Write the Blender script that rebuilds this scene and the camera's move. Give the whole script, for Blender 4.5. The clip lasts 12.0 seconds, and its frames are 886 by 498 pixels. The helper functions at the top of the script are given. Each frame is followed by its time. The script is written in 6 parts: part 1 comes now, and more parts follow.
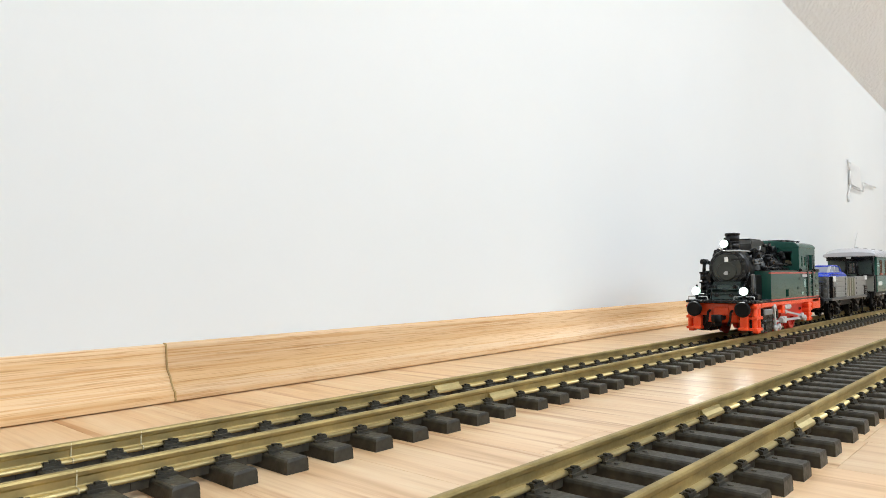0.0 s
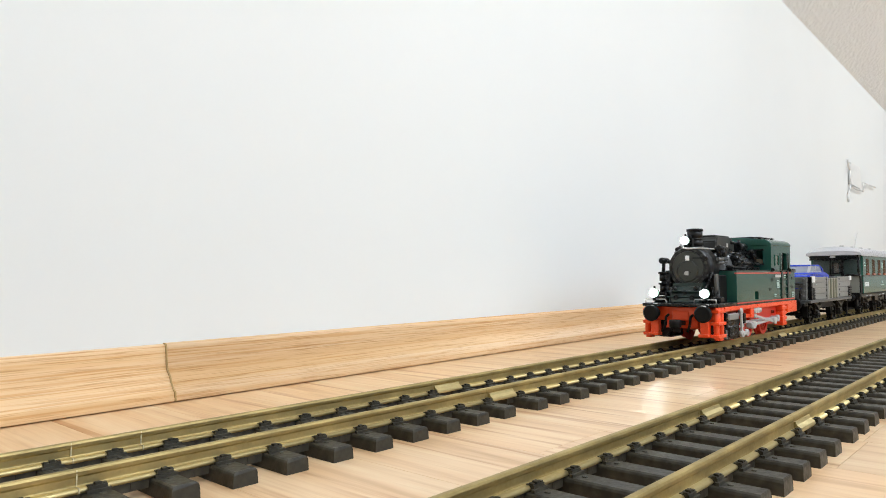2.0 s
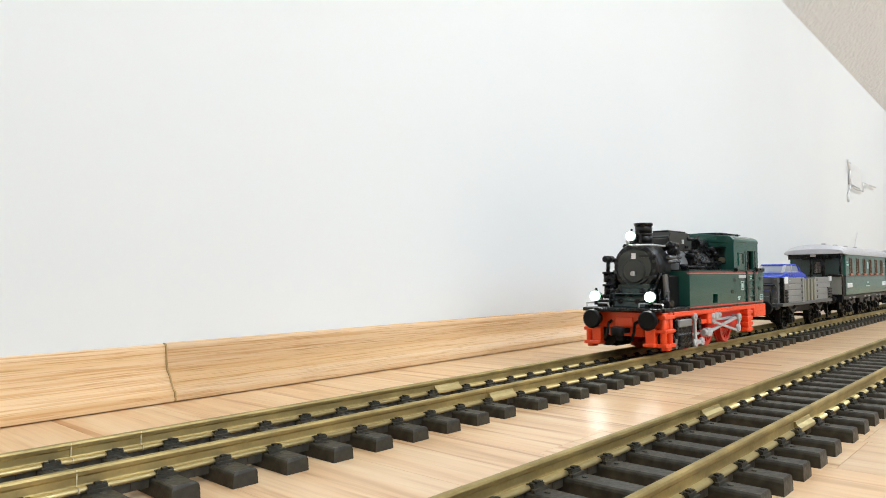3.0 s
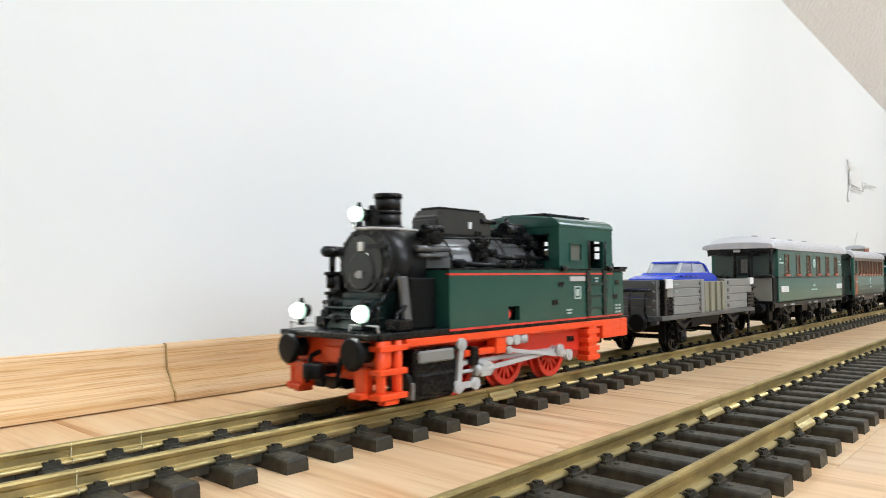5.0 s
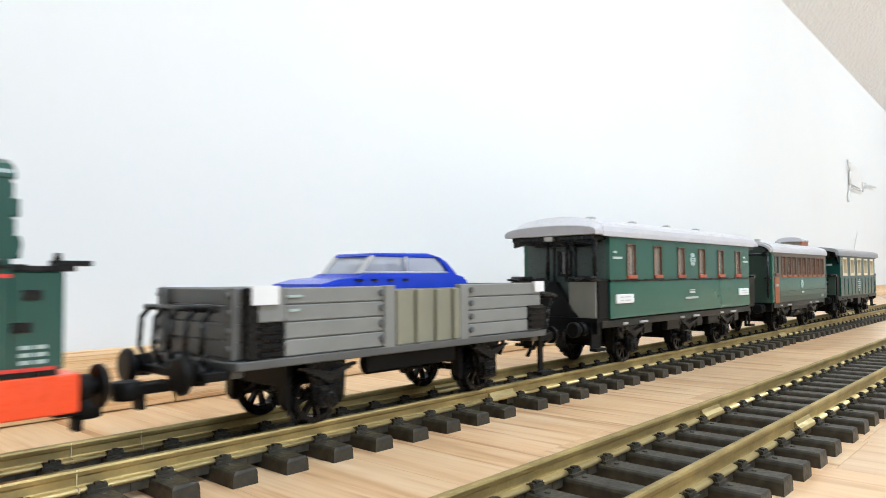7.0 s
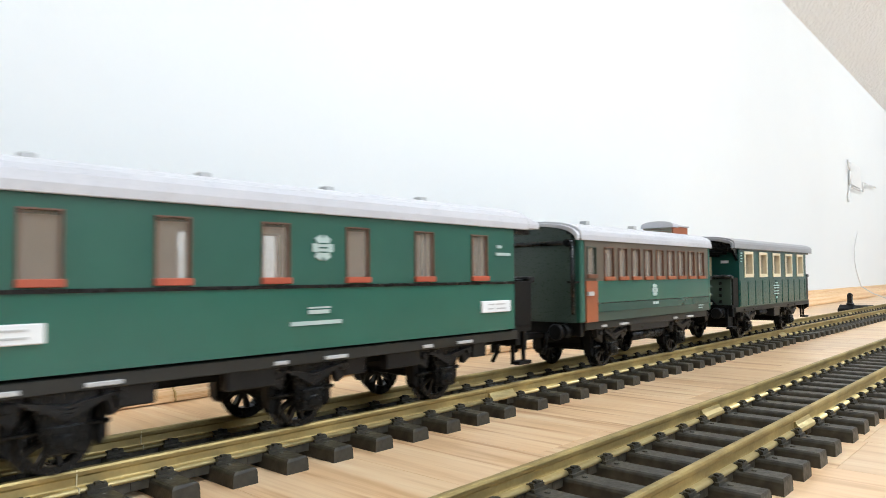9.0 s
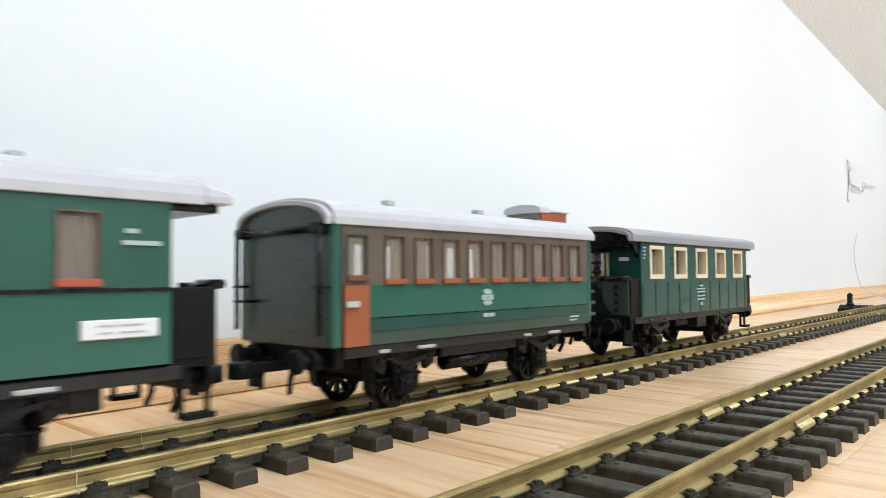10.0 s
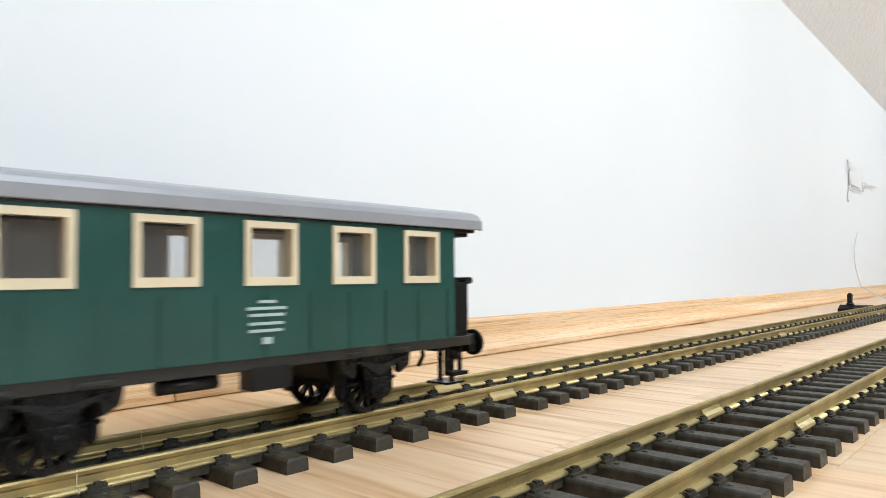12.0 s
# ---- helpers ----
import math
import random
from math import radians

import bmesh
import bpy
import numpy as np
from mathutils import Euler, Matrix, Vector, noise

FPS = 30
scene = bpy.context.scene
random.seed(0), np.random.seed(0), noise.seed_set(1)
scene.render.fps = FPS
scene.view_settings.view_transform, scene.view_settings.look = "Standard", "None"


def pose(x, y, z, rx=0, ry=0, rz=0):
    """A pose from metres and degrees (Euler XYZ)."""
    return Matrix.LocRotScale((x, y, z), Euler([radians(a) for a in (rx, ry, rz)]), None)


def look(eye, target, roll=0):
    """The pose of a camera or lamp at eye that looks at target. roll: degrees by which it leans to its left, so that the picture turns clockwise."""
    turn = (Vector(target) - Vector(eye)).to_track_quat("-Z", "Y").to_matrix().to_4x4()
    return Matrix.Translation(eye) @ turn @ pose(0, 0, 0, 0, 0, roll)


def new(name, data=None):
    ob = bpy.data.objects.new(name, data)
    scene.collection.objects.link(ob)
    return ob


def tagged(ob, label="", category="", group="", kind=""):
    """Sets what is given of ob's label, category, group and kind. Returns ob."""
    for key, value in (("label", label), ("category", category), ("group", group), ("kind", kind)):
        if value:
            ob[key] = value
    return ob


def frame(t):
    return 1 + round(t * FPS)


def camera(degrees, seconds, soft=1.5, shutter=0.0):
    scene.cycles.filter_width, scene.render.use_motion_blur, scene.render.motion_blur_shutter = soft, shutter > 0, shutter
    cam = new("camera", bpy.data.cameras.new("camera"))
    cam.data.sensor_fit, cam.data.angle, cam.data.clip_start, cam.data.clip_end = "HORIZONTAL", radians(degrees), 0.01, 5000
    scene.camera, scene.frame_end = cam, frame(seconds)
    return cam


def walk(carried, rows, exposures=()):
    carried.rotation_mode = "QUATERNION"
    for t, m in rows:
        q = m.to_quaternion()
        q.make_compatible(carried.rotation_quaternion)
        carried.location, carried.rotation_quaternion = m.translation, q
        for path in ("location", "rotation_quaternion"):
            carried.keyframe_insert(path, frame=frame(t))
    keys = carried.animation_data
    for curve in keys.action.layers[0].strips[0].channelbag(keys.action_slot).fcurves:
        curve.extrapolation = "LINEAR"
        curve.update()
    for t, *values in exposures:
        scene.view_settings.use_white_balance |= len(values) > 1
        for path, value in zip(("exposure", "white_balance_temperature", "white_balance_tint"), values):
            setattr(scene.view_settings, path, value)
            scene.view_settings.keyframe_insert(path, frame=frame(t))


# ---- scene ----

# ---------------------------------------------------------------- camera
cam = camera(65.0, 12.0, soft=0.6, shutter=0.4)
cam.data.dof.use_dof, cam.data.dof.focus_distance, cam.data.dof.aperture_fstop = True, 0.60, 60.0
STAND = pose(-0.3557, -0.3110, 0.0885, 92.29, 0.449, -47.815)
walk(cam, [(0.0, STAND), (12.0, STAND)],
     exposures=[(0.0, 0.04, 6000, 7), (4.3, 0.07, 6000, 7), (5.5, 0.17, 5950, 7), (6.7, 0.25, 5850, 7), (9.5, 0.25, 5850, 7), (12.0, 0.15, 5800, 7)])

# ---------------------------------------------------------------- light
world = bpy.data.worlds.new("world")
scene.world = world
world.use_nodes = True
wn = world.node_tree
sky = wn.nodes.new("ShaderNodeTexSky")
sky.sky_type = "NISHITA"
sky.sun_disc = False
sky.sun_elevation = radians(38)
sky.sun_rotation = radians(200)
wn.links.new(sky.outputs[0], wn.nodes["Background"].inputs[0])
wn.nodes["Background"].inputs[1].default_value = 0.1


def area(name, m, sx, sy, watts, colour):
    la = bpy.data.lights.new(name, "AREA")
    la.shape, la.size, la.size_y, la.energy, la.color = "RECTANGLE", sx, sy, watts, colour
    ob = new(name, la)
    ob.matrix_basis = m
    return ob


# lamps for daylight in the openings of four added, unseen windows
for rx, watts in ((0.15, 25), (2.90, 21)):
    area("added_roof_light", look((rx, -1.07, 1.735), (rx, -0.20, 0.735)), 0.86, 0.72, watts, (0.97, 0.98, 1.0))
area("added_window_light", look((0.6, -3.36, 1.45), (0.6, 0.0, 0.9)), 2.3, 1.2, 38, (0.95, 0.97, 1.0))
area("added_window_light", look((-3.06, -1.5, 1.45), (0.0, -1.3, 0.7)), 1.3, 1.2, 5, (0.95, 0.97, 1.0))


# ---------------------------------------------------------------- materials
def material(name):
    m = bpy.data.materials.new(name)
    m.use_nodes = True
    return m, m.node_tree, m.node_tree.nodes["Principled BSDF"]


def node(tree, kind, **values):
    n = tree.nodes.new(kind)
    for key, value in values.items():
        n.inputs[key].default_value = value
    return n


def ramp(tree, source, stops):
    r = tree.nodes.new("ShaderNodeValToRGB")
    tree.links.new(source, r.inputs[0])
    r.color_ramp.elements[0].position, r.color_ramp.elements[0].color = stops[0][0], (*stops[0][1], 1)
    r.color_ramp.elements[1].position, r.color_ramp.elements[1].color = stops[-1][0], (*stops[-1][1], 1)
    for p, c in stops[1:-1]:
        e = r.color_ramp.elements.new(p)
        e.color = (*c, 1)
    return r


def coords(tree, scale=(1, 1, 1)):
    c = tree.nodes.new("ShaderNodeTexCoord")
    mp = tree.nodes.new("ShaderNodeMapping")
    mp.inputs["Scale"].default_value = scale
    tree.links.new(c.outputs["Object"], mp.inputs[0])
    return mp.outputs[0]


def plain(name, colour, rough=0.4, metal=0.0, vary=0.12, grain=900.0, bump=0.02, spread=60.0, coat=0.0, spec=0.5):
    """A surface of one colour, uneven at two scales in colour and gloss, with a fine relief."""
    m, t, p = material(name)
    at = coords(t)
    big = node(t, "ShaderNodeTexNoise", Scale=spread, Detail=4.0)
    fine = node(t, "ShaderNodeTexNoise", Scale=grain, Detail=2.0)
    t.links.new(at, big.inputs["Vector"])
    t.links.new(at, fine.inputs["Vector"])
    lo = tuple(c * (1 - vary) for c in colour)
    hi = tuple(min(1.0, c * (1 + vary)) for c in colour)
    r = ramp(t, big.outputs[0], [(0.3, lo), (0.7, hi)])
    t.links.new(r.outputs[0], p.inputs["Base Color"])
    g = ramp(t, fine.outputs[0], [(0.2, (rough * 0.8,) * 3), (0.8, (min(1, rough * 1.2),) * 3)])
    t.links.new(g.outputs[0], p.inputs["Roughness"])
    b = node(t, "ShaderNodeBump", Strength=bump, Distance=0.0005)
    t.links.new(fine.outputs[0], b.inputs["Height"])
    t.links.new(b.outputs[0], p.inputs["Normal"])
    p.inputs["Metallic"].default_value = metal
    p.inputs["Coat Weight"].default_value = coat
    p.inputs["Specular IOR Level"].default_value = spec
    return m


def wood(name, dark, mid, light, along, rough, ring=1.0, per_piece=0.0, vein=(0.70, 0.60, 0.50), stretch=2.2, thread=16, thin=0.50, twist=0.6, streak=None, cross=420):
    """Streaked wood; along: 0 for grain on x, 1 for grain on y."""
    m, t, p = material(name)
    c = t.nodes.new("ShaderNodeTexCoord")
    info = t.nodes.new("ShaderNodeObjectInfo")
    shift = t.nodes.new("ShaderNodeVectorMath")
    shift.operation = "MULTIPLY"
    shift.inputs[1].default_value = (7.3, 4.1, 2.7)
    t.links.new(info.outputs["Random"], shift.inputs[0])
    add = t.nodes.new("ShaderNodeVectorMath")
    t.links.new(c.outputs["Object"], add.inputs[0])
    t.links.new(shift.outputs[0], add.inputs[1])
    mp = t.nodes.new("ShaderNodeMapping")
    mp.inputs["Scale"].default_value = (stretch, 30, 30) if along == 0 else (30, stretch, 30)
    t.links.new(add.outputs[0], mp.inputs[0])
    big = node(t, "ShaderNodeTexNoise", Scale=1.6 * ring, Detail=5.0, Roughness=0.6, Distortion=twist)
    t.links.new(mp.outputs[0], big.inputs["Vector"])
    mp2 = t.nodes.new("ShaderNodeMapping")
    mp2.inputs["Scale"].default_value = (thread, cross, cross) if along == 0 else (cross, thread, cross)
    t.links.new(add.outputs[0], mp2.inputs[0])
    fine = node(t, "ShaderNodeTexNoise", Scale=1.0, Detail=3.0)
    t.links.new(mp2.outputs[0], fine.inputs["Vector"])
    r = ramp(t, big.outputs[0], [(0.30, dark), (0.46, mid), (0.70, light)])
    f = ramp(t, fine.outputs[0], [(0.30, vein), (thin, (1.0, 1.0, 1.0))])
    mul = t.nodes.new("ShaderNodeMix")
    mul.data_type, mul.blend_type = "RGBA", "MULTIPLY"
    mul.inputs[0].default_value = 0.75
    t.links.new(r.outputs[0], mul.inputs[6])
    t.links.new(f.outputs[0], mul.inputs[7])
    out = mul.outputs[2]
    if streak:
        # sparse dark figure lines: (across, along, from, to, colour)
        mp3 = t.nodes.new("ShaderNodeMapping")
        mp3.inputs["Scale"].default_value = (streak[1], streak[0], streak[0]) if along == 0 else (streak[0], streak[1], streak[0])
        t.links.new(add.outputs[0], mp3.inputs[0])
        line = node(t, "ShaderNodeTexNoise", Scale=1.0, Detail=2.0, Distortion=0.35)
        t.links.new(mp3.outputs[0], line.inputs["Vector"])
        lr = ramp(t, line.outputs[0], [(streak[2], (1.0, 1.0, 1.0)), (streak[3], streak[4])])
        mul3 = t.nodes.new("ShaderNodeMix")
        mul3.data_type, mul3.blend_type = "RGBA", "MULTIPLY"
        mul3.inputs[0].default_value = 1.0
        t.links.new(out, mul3.inputs[6])
        t.links.new(lr.outputs[0], mul3.inputs[7])
        out = mul3.outputs[2]
    if per_piece:
        v = ramp(t, info.outputs["Random"], [(0.0, (1 - per_piece,) * 3), (1.0, (1.0, 1.0, 1.0))])
        mul2 = t.nodes.new("ShaderNodeMix")
        mul2.data_type, mul2.blend_type = "RGBA", "MULTIPLY"
        mul2.inputs[0].default_value = 1.0
        t.links.new(out, mul2.inputs[6])
        t.links.new(v.outputs[0], mul2.inputs[7])
        out = mul2.outputs[2]
    t.links.new(out, p.inputs["Base Color"])
    p.inputs["Roughness"].default_value = rough
    b = node(t, "ShaderNodeBump", Strength=0.06, Distance=0.0006)
    t.links.new(fine.outputs[0], b.inputs["Height"])
    t.links.new(b.outputs[0], p.inputs["Normal"])
    return m


def plaster(name, colour, scale, strength, depth):
    m, t, p = material(name)
    at = coords(t)
    big = node(t, "ShaderNodeTexNoise", Scale=2.0, Detail=3.0)
    fine = node(t, "ShaderNodeTexNoise", Scale=scale, Detail=4.0, Roughness=0.6)
    t.links.new(at, big.inputs["Vector"])
    t.links.new(at, fine.inputs["Vector"])
    r = ramp(t, big.outputs[0], [(0.3, tuple(c * 0.97 for c in colour)), (0.7, colour)])
    t.links.new(r.outputs[0], p.inputs["Base Color"])
    b = node(t, "ShaderNodeBump", Strength=strength, Distance=depth)
    t.links.new(fine.outputs[0], b.inputs["Height"])
    t.links.new(b.outputs[0], p.inputs["Normal"])
    p.inputs["Roughness"].default_value = 0.9
    return m


def glow(name, colour, strength):
    m, t, p = material(name)
    p.inputs["Base Color"].default_value = (*colour, 1)
    p.inputs["Emission Color"].default_value = (*colour, 1)
    p.inputs["Emission Strength"].default_value = strength
    return m


def pane_material(name, tint, clear):
    m, t, p = material(name)
    p.inputs["Base Color"].default_value = (*tint, 1)
    p.inputs["Roughness"].default_value = 0.08
    p.inputs["Alpha"].default_value = 1 - clear
    return m


WALL = plaster("white_wall_paint", (0.78, 0.805, 0.80), 240, 0.08, 0.0008)
# ceiling white tinted cool to offset warm light bounced off the floor
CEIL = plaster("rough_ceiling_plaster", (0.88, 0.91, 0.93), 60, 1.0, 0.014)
FLOORWOOD = wood("beech_laminate", (0.60, 0.37, 0.18), (0.755, 0.515, 0.29), (0.85, 0.66, 0.43), 1, 0.31, 1.3, 0.16, (0.86, 0.80, 0.72), 2.2, 16, 0.50, 0.6,
                 (120, 4.5, 0.60, 0.69, (0.70, 0.54, 0.40)))
SKIRTWOOD = wood("oak_foil", (0.75, 0.47, 0.21), (0.83, 0.57, 0.30), (0.92, 0.72, 0.48), 0, 0.44, 1.15, 0.0, (0.68, 0.51, 0.35), 0.45, 30, 0.47, 0.9,
                 (650, 5.0, 0.52, 0.68, (0.86, 0.71, 0.54)), 1300)
JOINT = plain("cut_edge", (0.36, 0.24, 0.09), 0.7, 0.0, 0.3)
BRASS = plain("worn_brass", (0.43, 0.340, 0.150), 0.55, 1.0, 0.22, 700, 0.06, 40)
BRASS_BRIGHT = plain("polished_brass", (0.54, 0.45, 0.225), 0.52, 1.0, 0.10, 700, 0.03, 60)
SLEEPER = plain("dark_brown_plastic", (0.040, 0.036, 0.026), 0.46, 0.0, 0.45, 420, 0.45, 190, spec=0.34)
GREEN = plain("dark_green_plastic", (0.019, 0.077, 0.059), 0.20, 0.0, 0.06, 300, 0.002, 30)
GREEN_DEEP = plain("deep_green_plastic", (0.019, 0.106, 0.076), 0.16, 0.0, 0.06, 300, 0.002, 30)
GREEN_COACH = plain("coach_green_plastic", (0.032, 0.104, 0.077), 0.20, 0.0, 0.10, 300, 0.004, 22, spec=0.42)
RUST_DARK = plain("dull_brown_plastic", (0.140, 0.062, 0.035), 0.40, 0.0, 0.12)
SMOKE = plain("lamplit_smokebox_grey", (0.025, 0.028, 0.022), 0.32, 0.0, 0.20, 500, 0.01, 90)
# dark saddle green, also used for recess shade on the cab steps
GREEN_BLACK = plain("blackish_green_recess_shade", (0.009, 0.022, 0.018), 0.30, 0.0, 0.15)
GREEN_TEAL = plain("dark_teal_plastic", (0.015, 0.066, 0.053), 0.20, 0.0, 0.10, 300, 0.004, 30, spec=0.35)
GREEN_DULL = plain("grey_green_plastic", (0.042, 0.068, 0.056), 0.30, 0.0, 0.08, 900, 0.01, 40)
GATE = plain("gate_grey_plastic", (0.20, 0.205, 0.18), 0.4, 0.0, 0.08)
OLIVE = plain("olive_grey_plastic", (0.038, 0.062, 0.046), 0.4, 0.0, 0.10)
BROWN = plain("brown_grey_plastic", (0.105, 0.085, 0.062), 0.36, 0.0, 0.10)
BRICK_RED = plain("brick_red_plastic", (0.36, 0.075, 0.035), 0.38, 0.0, 0.10)
RUST = plain("reddish_brown_plastic", (0.30, 0.090, 0.034), 0.38, 0.0, 0.10)
RED = plain("bright_red_plastic", (0.86, 0.080, 0.015), 0.30, 0.0, 0.06)
RED_DARK = plain("wheel_red_plastic", (0.72, 0.042, 0.020), 0.34, 0.0, 0.08)
STRIPE = plain("red_line", (0.62, 0.045, 0.030), 0.35)
BLACK = plain("black_plastic", (0.0062, 0.0066, 0.0068), 0.28, 0.0, 0.2, 400, 0.003, 60, spec=0.26)
BLACK_DULL = plain("matt_black_plastic", (0.0058, 0.0060, 0.0060), 0.46, 0.0, 0.2, spec=0.16)
CHARCOAL = plain("charcoal_plastic", (0.011, 0.011, 0.011), 0.32, 0.0, 0.12, 400, 0.004, spec=0.28)
BOILER = plain("boiler_grey_plastic", (0.120, 0.124, 0.124), 0.15, 0.0, 0.10)
GREY = plain("mid_grey_plastic", (0.215, 0.220, 0.208), 0.36, 0.0, 0.06)
GREY_DARK = plain("dark_grey_plastic", (0.095, 0.098, 0.095), 0.38, 0.0, 0.08)
GREY_WARM = plain("warm_grey_plastic", (0.235, 0.230, 0.170), 0.38, 0.0, 0.06)
GREY_LIGHT = plain("light_grey_plastic", (0.46, 0.46, 0.45), 0.34, 0.0, 0.05)
ROOF = plain("roof_grey_plastic", (0.27, 0.275, 0.285), 0.34, 0.0, 0.05)
SOLE = plain("dark_olive_plastic", (0.014, 0.0145, 0.012), 0.4, 0.0, 0.12)
ROOF_WHITE = plain("pale_roof_plastic", (0.50, 0.50, 0.52), 0.30, 0.0, 0.05)
LINING = plain("beige_lining", (0.66, 0.55, 0.42), 0.5, 0.0, 0.06)
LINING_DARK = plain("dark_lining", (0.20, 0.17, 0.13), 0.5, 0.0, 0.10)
CREAM = plain("cream_plastic", (0.70, 0.60, 0.40), 0.36, 0.0, 0.05)
DOME = plain("dome_grey_plastic", (0.034, 0.034, 0.031), 0.34, 0.0, 0.10)
WHITE = plain("white_plastic", (0.78, 0.79, 0.78), 0.35, 0.0, 0.03)
PRINT = plain("pale_print", (0.40, 0.50, 0.47), 0.45, 0.0, 0.03)
BLUE = plain("bright_blue_plastic", (0.012, 0.050, 0.52), 0.22, 0.0, 0.06)
PALE_MARK = plain("pale_mark", (0.70, 0.64, 0.42), 0.4)
LAMP_RIM = glow("lamp_rim", (0.62, 0.86, 0.66), 0.9)
GREY_SHADED = plain("shaded_grey_plastic", (0.135, 0.138, 0.132), 0.38, 0.0, 0.08)
LAMP = glow("lit_lamp", (1.0, 0.98, 0.88), 75.0)
PANE = pane_material("dull_clear_pane", (0.60, 0.52, 0.42), 0.80)
PANE_THIN = pane_material("thin_clear_pane", (0.40, 0.38, 0.34), 0.90)
PANE_CLEAR = pane_material("clear_pane", (0.55, 0.58, 0.60), 0.75)
CARPANE = pane_material("pale_windscreen", (0.50, 0.54, 0.60), 0.45)
CABPANE = pane_material("dull_cab_pane", (0.115, 0.130, 0.105), 0.12)
CABLE = plain("white_cable", (0.70, 0.70, 0.69), 0.5)


# ---------------------------------------------------------------- mesh helpers
def box(bm, x0, x1, y0, y1, z0, z1):
    v = [bm.verts.new((x, y, z)) for x in (x0, x1) for y in (y0, y1) for z in (z0, z1)]
    for f in ((0, 1, 3, 2), (4, 6, 7, 5), (0, 4, 5, 1), (2, 3, 7, 6), (0, 2, 6, 4), (1, 5, 7, 3)):
        bm.faces.new([v[i] for i in f])
    return v


def cyl(bm, p0, p1, r0, r1=None, seg=16):
    r1 = r0 if r1 is None else r1
    a, b = Vector(p0), Vector(p1)
    q = (b - a).to_track_quat("Z", "Y")
    rings = []
    for c, r in ((a, r0), (b, r1)):
        rings.append([bm.verts.new(c + q @ Vector((r * math.cos(2 * math.pi * i / seg), r * math.sin(2 * math.pi * i / seg), 0))) for i in range(seg)])
    for i in range(seg):
        f = bm.faces.new((rings[0][i], rings[0][(i + 1) % seg], rings[1][(i + 1) % seg], rings[1][i]))
        f.smooth = True
    bm.faces.new(list(reversed(rings[0])))
    bm.faces.new(rings[1])


def pipe(bm, points, r, seg=8):
    for a, b in zip(points, points[1:]):
        cyl(bm, a, b, r, r, seg)
    for p in points[1:-1]:
        bmesh.ops.create_icosphere(bm, subdivisions=1, radius=r * 1.02, matrix=Matrix.Translation(p))


def prism(bm, pts, axis, a0, a1, smooth=False):
    """pts: a closed outline in the plane across the axis ('x': y, z; 'y': x, z; 'z': x, y)."""
    def place(p, a):
        return {"x": (a, p[0], p[1]), "y": (p[0], a, p[1]), "z": (p[0], p[1], a)}[axis]
    lo = [bm.verts.new(place(p, a0)) for p in pts]
    hi = [bm.verts.new(place(p, a1)) for p in pts]
    n = len(pts)
    for i in range(n):
        f = bm.faces.new((lo[i], lo[(i + 1) % n], hi[(i + 1) % n], hi[i]))
        f.smooth = smooth
    bm.faces.new(lo)
    bm.faces.new(hi)


def panel(bm, x0, x1, z0, z1, y0, y1, openings, axis="y"):
    """One upright board with rectangular openings (xa, xb, za, zb); across y, or across x with axis 'x'."""
    xs = sorted({x0, x1, *(v for o in openings for v in o[:2])})
    zs = sorted({z0, z1, *(v for o in openings for v in o[2:])})
    grid = {}

    def vert(i, k, y):
        if (i, k, y) not in grid:
            grid[i, k, y] = bm.verts.new((xs[i], y, zs[k]) if axis == "y" else (y, xs[i], zs[k]))
        return grid[i, k, y]

    def solid(i, k):
        if not (0 <= i < len(xs) - 1 and 0 <= k < len(zs) - 1):
            return False
        cx, cz = (xs[i] + xs[i + 1]) / 2, (zs[k] + zs[k + 1]) / 2
        return not any(a < cx < b and c < cz < d for a, b, c, d in openings)

    for i in range(len(xs) - 1):
        for k in range(len(zs) - 1):
            if not solid(i, k):
                continue
            for y in (y0, y1):
                bm.faces.new([vert(i, k, y), vert(i + 1, k, y), vert(i + 1, k + 1, y), vert(i, k + 1, y)])
            for ni, nk, p, q in ((i - 1, k, (i, k), (i, k + 1)), (i + 1, k, (i + 1, k), (i + 1, k + 1)), (i, k - 1, (i, k), (i + 1, k)), (i, k + 1, (i, k + 1), (i + 1, k + 1))):
                if not solid(ni, nk):
                    bm.faces.new([vert(*p, y0), vert(*q, y0), vert(*q, y1), vert(*p, y1)])


ORIGIN = {}


def part(name, bm, mat, parent=None, label="", bevel=0.0, segments=1, at=None):
    """Links a bmesh, drawn in world places at the clip's start, as one mesh under its thing; at: its own pivot."""
    bmesh.ops.recalc_face_normals(bm, faces=bm.faces)
    if bevel:
        edges = [e for e in bm.edges if len(e.link_faces) == 2 and e.calc_face_angle() > 0.6]
        bmesh.ops.bevel(bm, geom=edges, offset=bevel, segments=segments, affect="EDGES", clamp_overlap=True)
    own = Vector(at) if at is not None else ORIGIN.get(parent.name if parent else "", Vector())
    bmesh.ops.translate(bm, verts=bm.verts, vec=-own)
    me = bpy.data.meshes.new(name)
    bm.to_mesh(me)
    bm.free()
    me.materials.append(mat)
    ob = new(name, me)
    base = Vector()
    if parent:
        ob.parent = parent
        base = ORIGIN.get(parent.name, Vector())
    if at is not None or parent:
        ob.location = own - base
    ORIGIN[ob.name] = own
    if label:
        ob["label"] = label
    return ob


def thing(name, x, y, z, label, category, group=""):
    ob = new(name)
    ob.empty_display_size = 0.02
    ob.location = (x, y, z)
    ORIGIN[ob.name] = Vector((x, y, z))
    return tagged(ob, label, category, group)


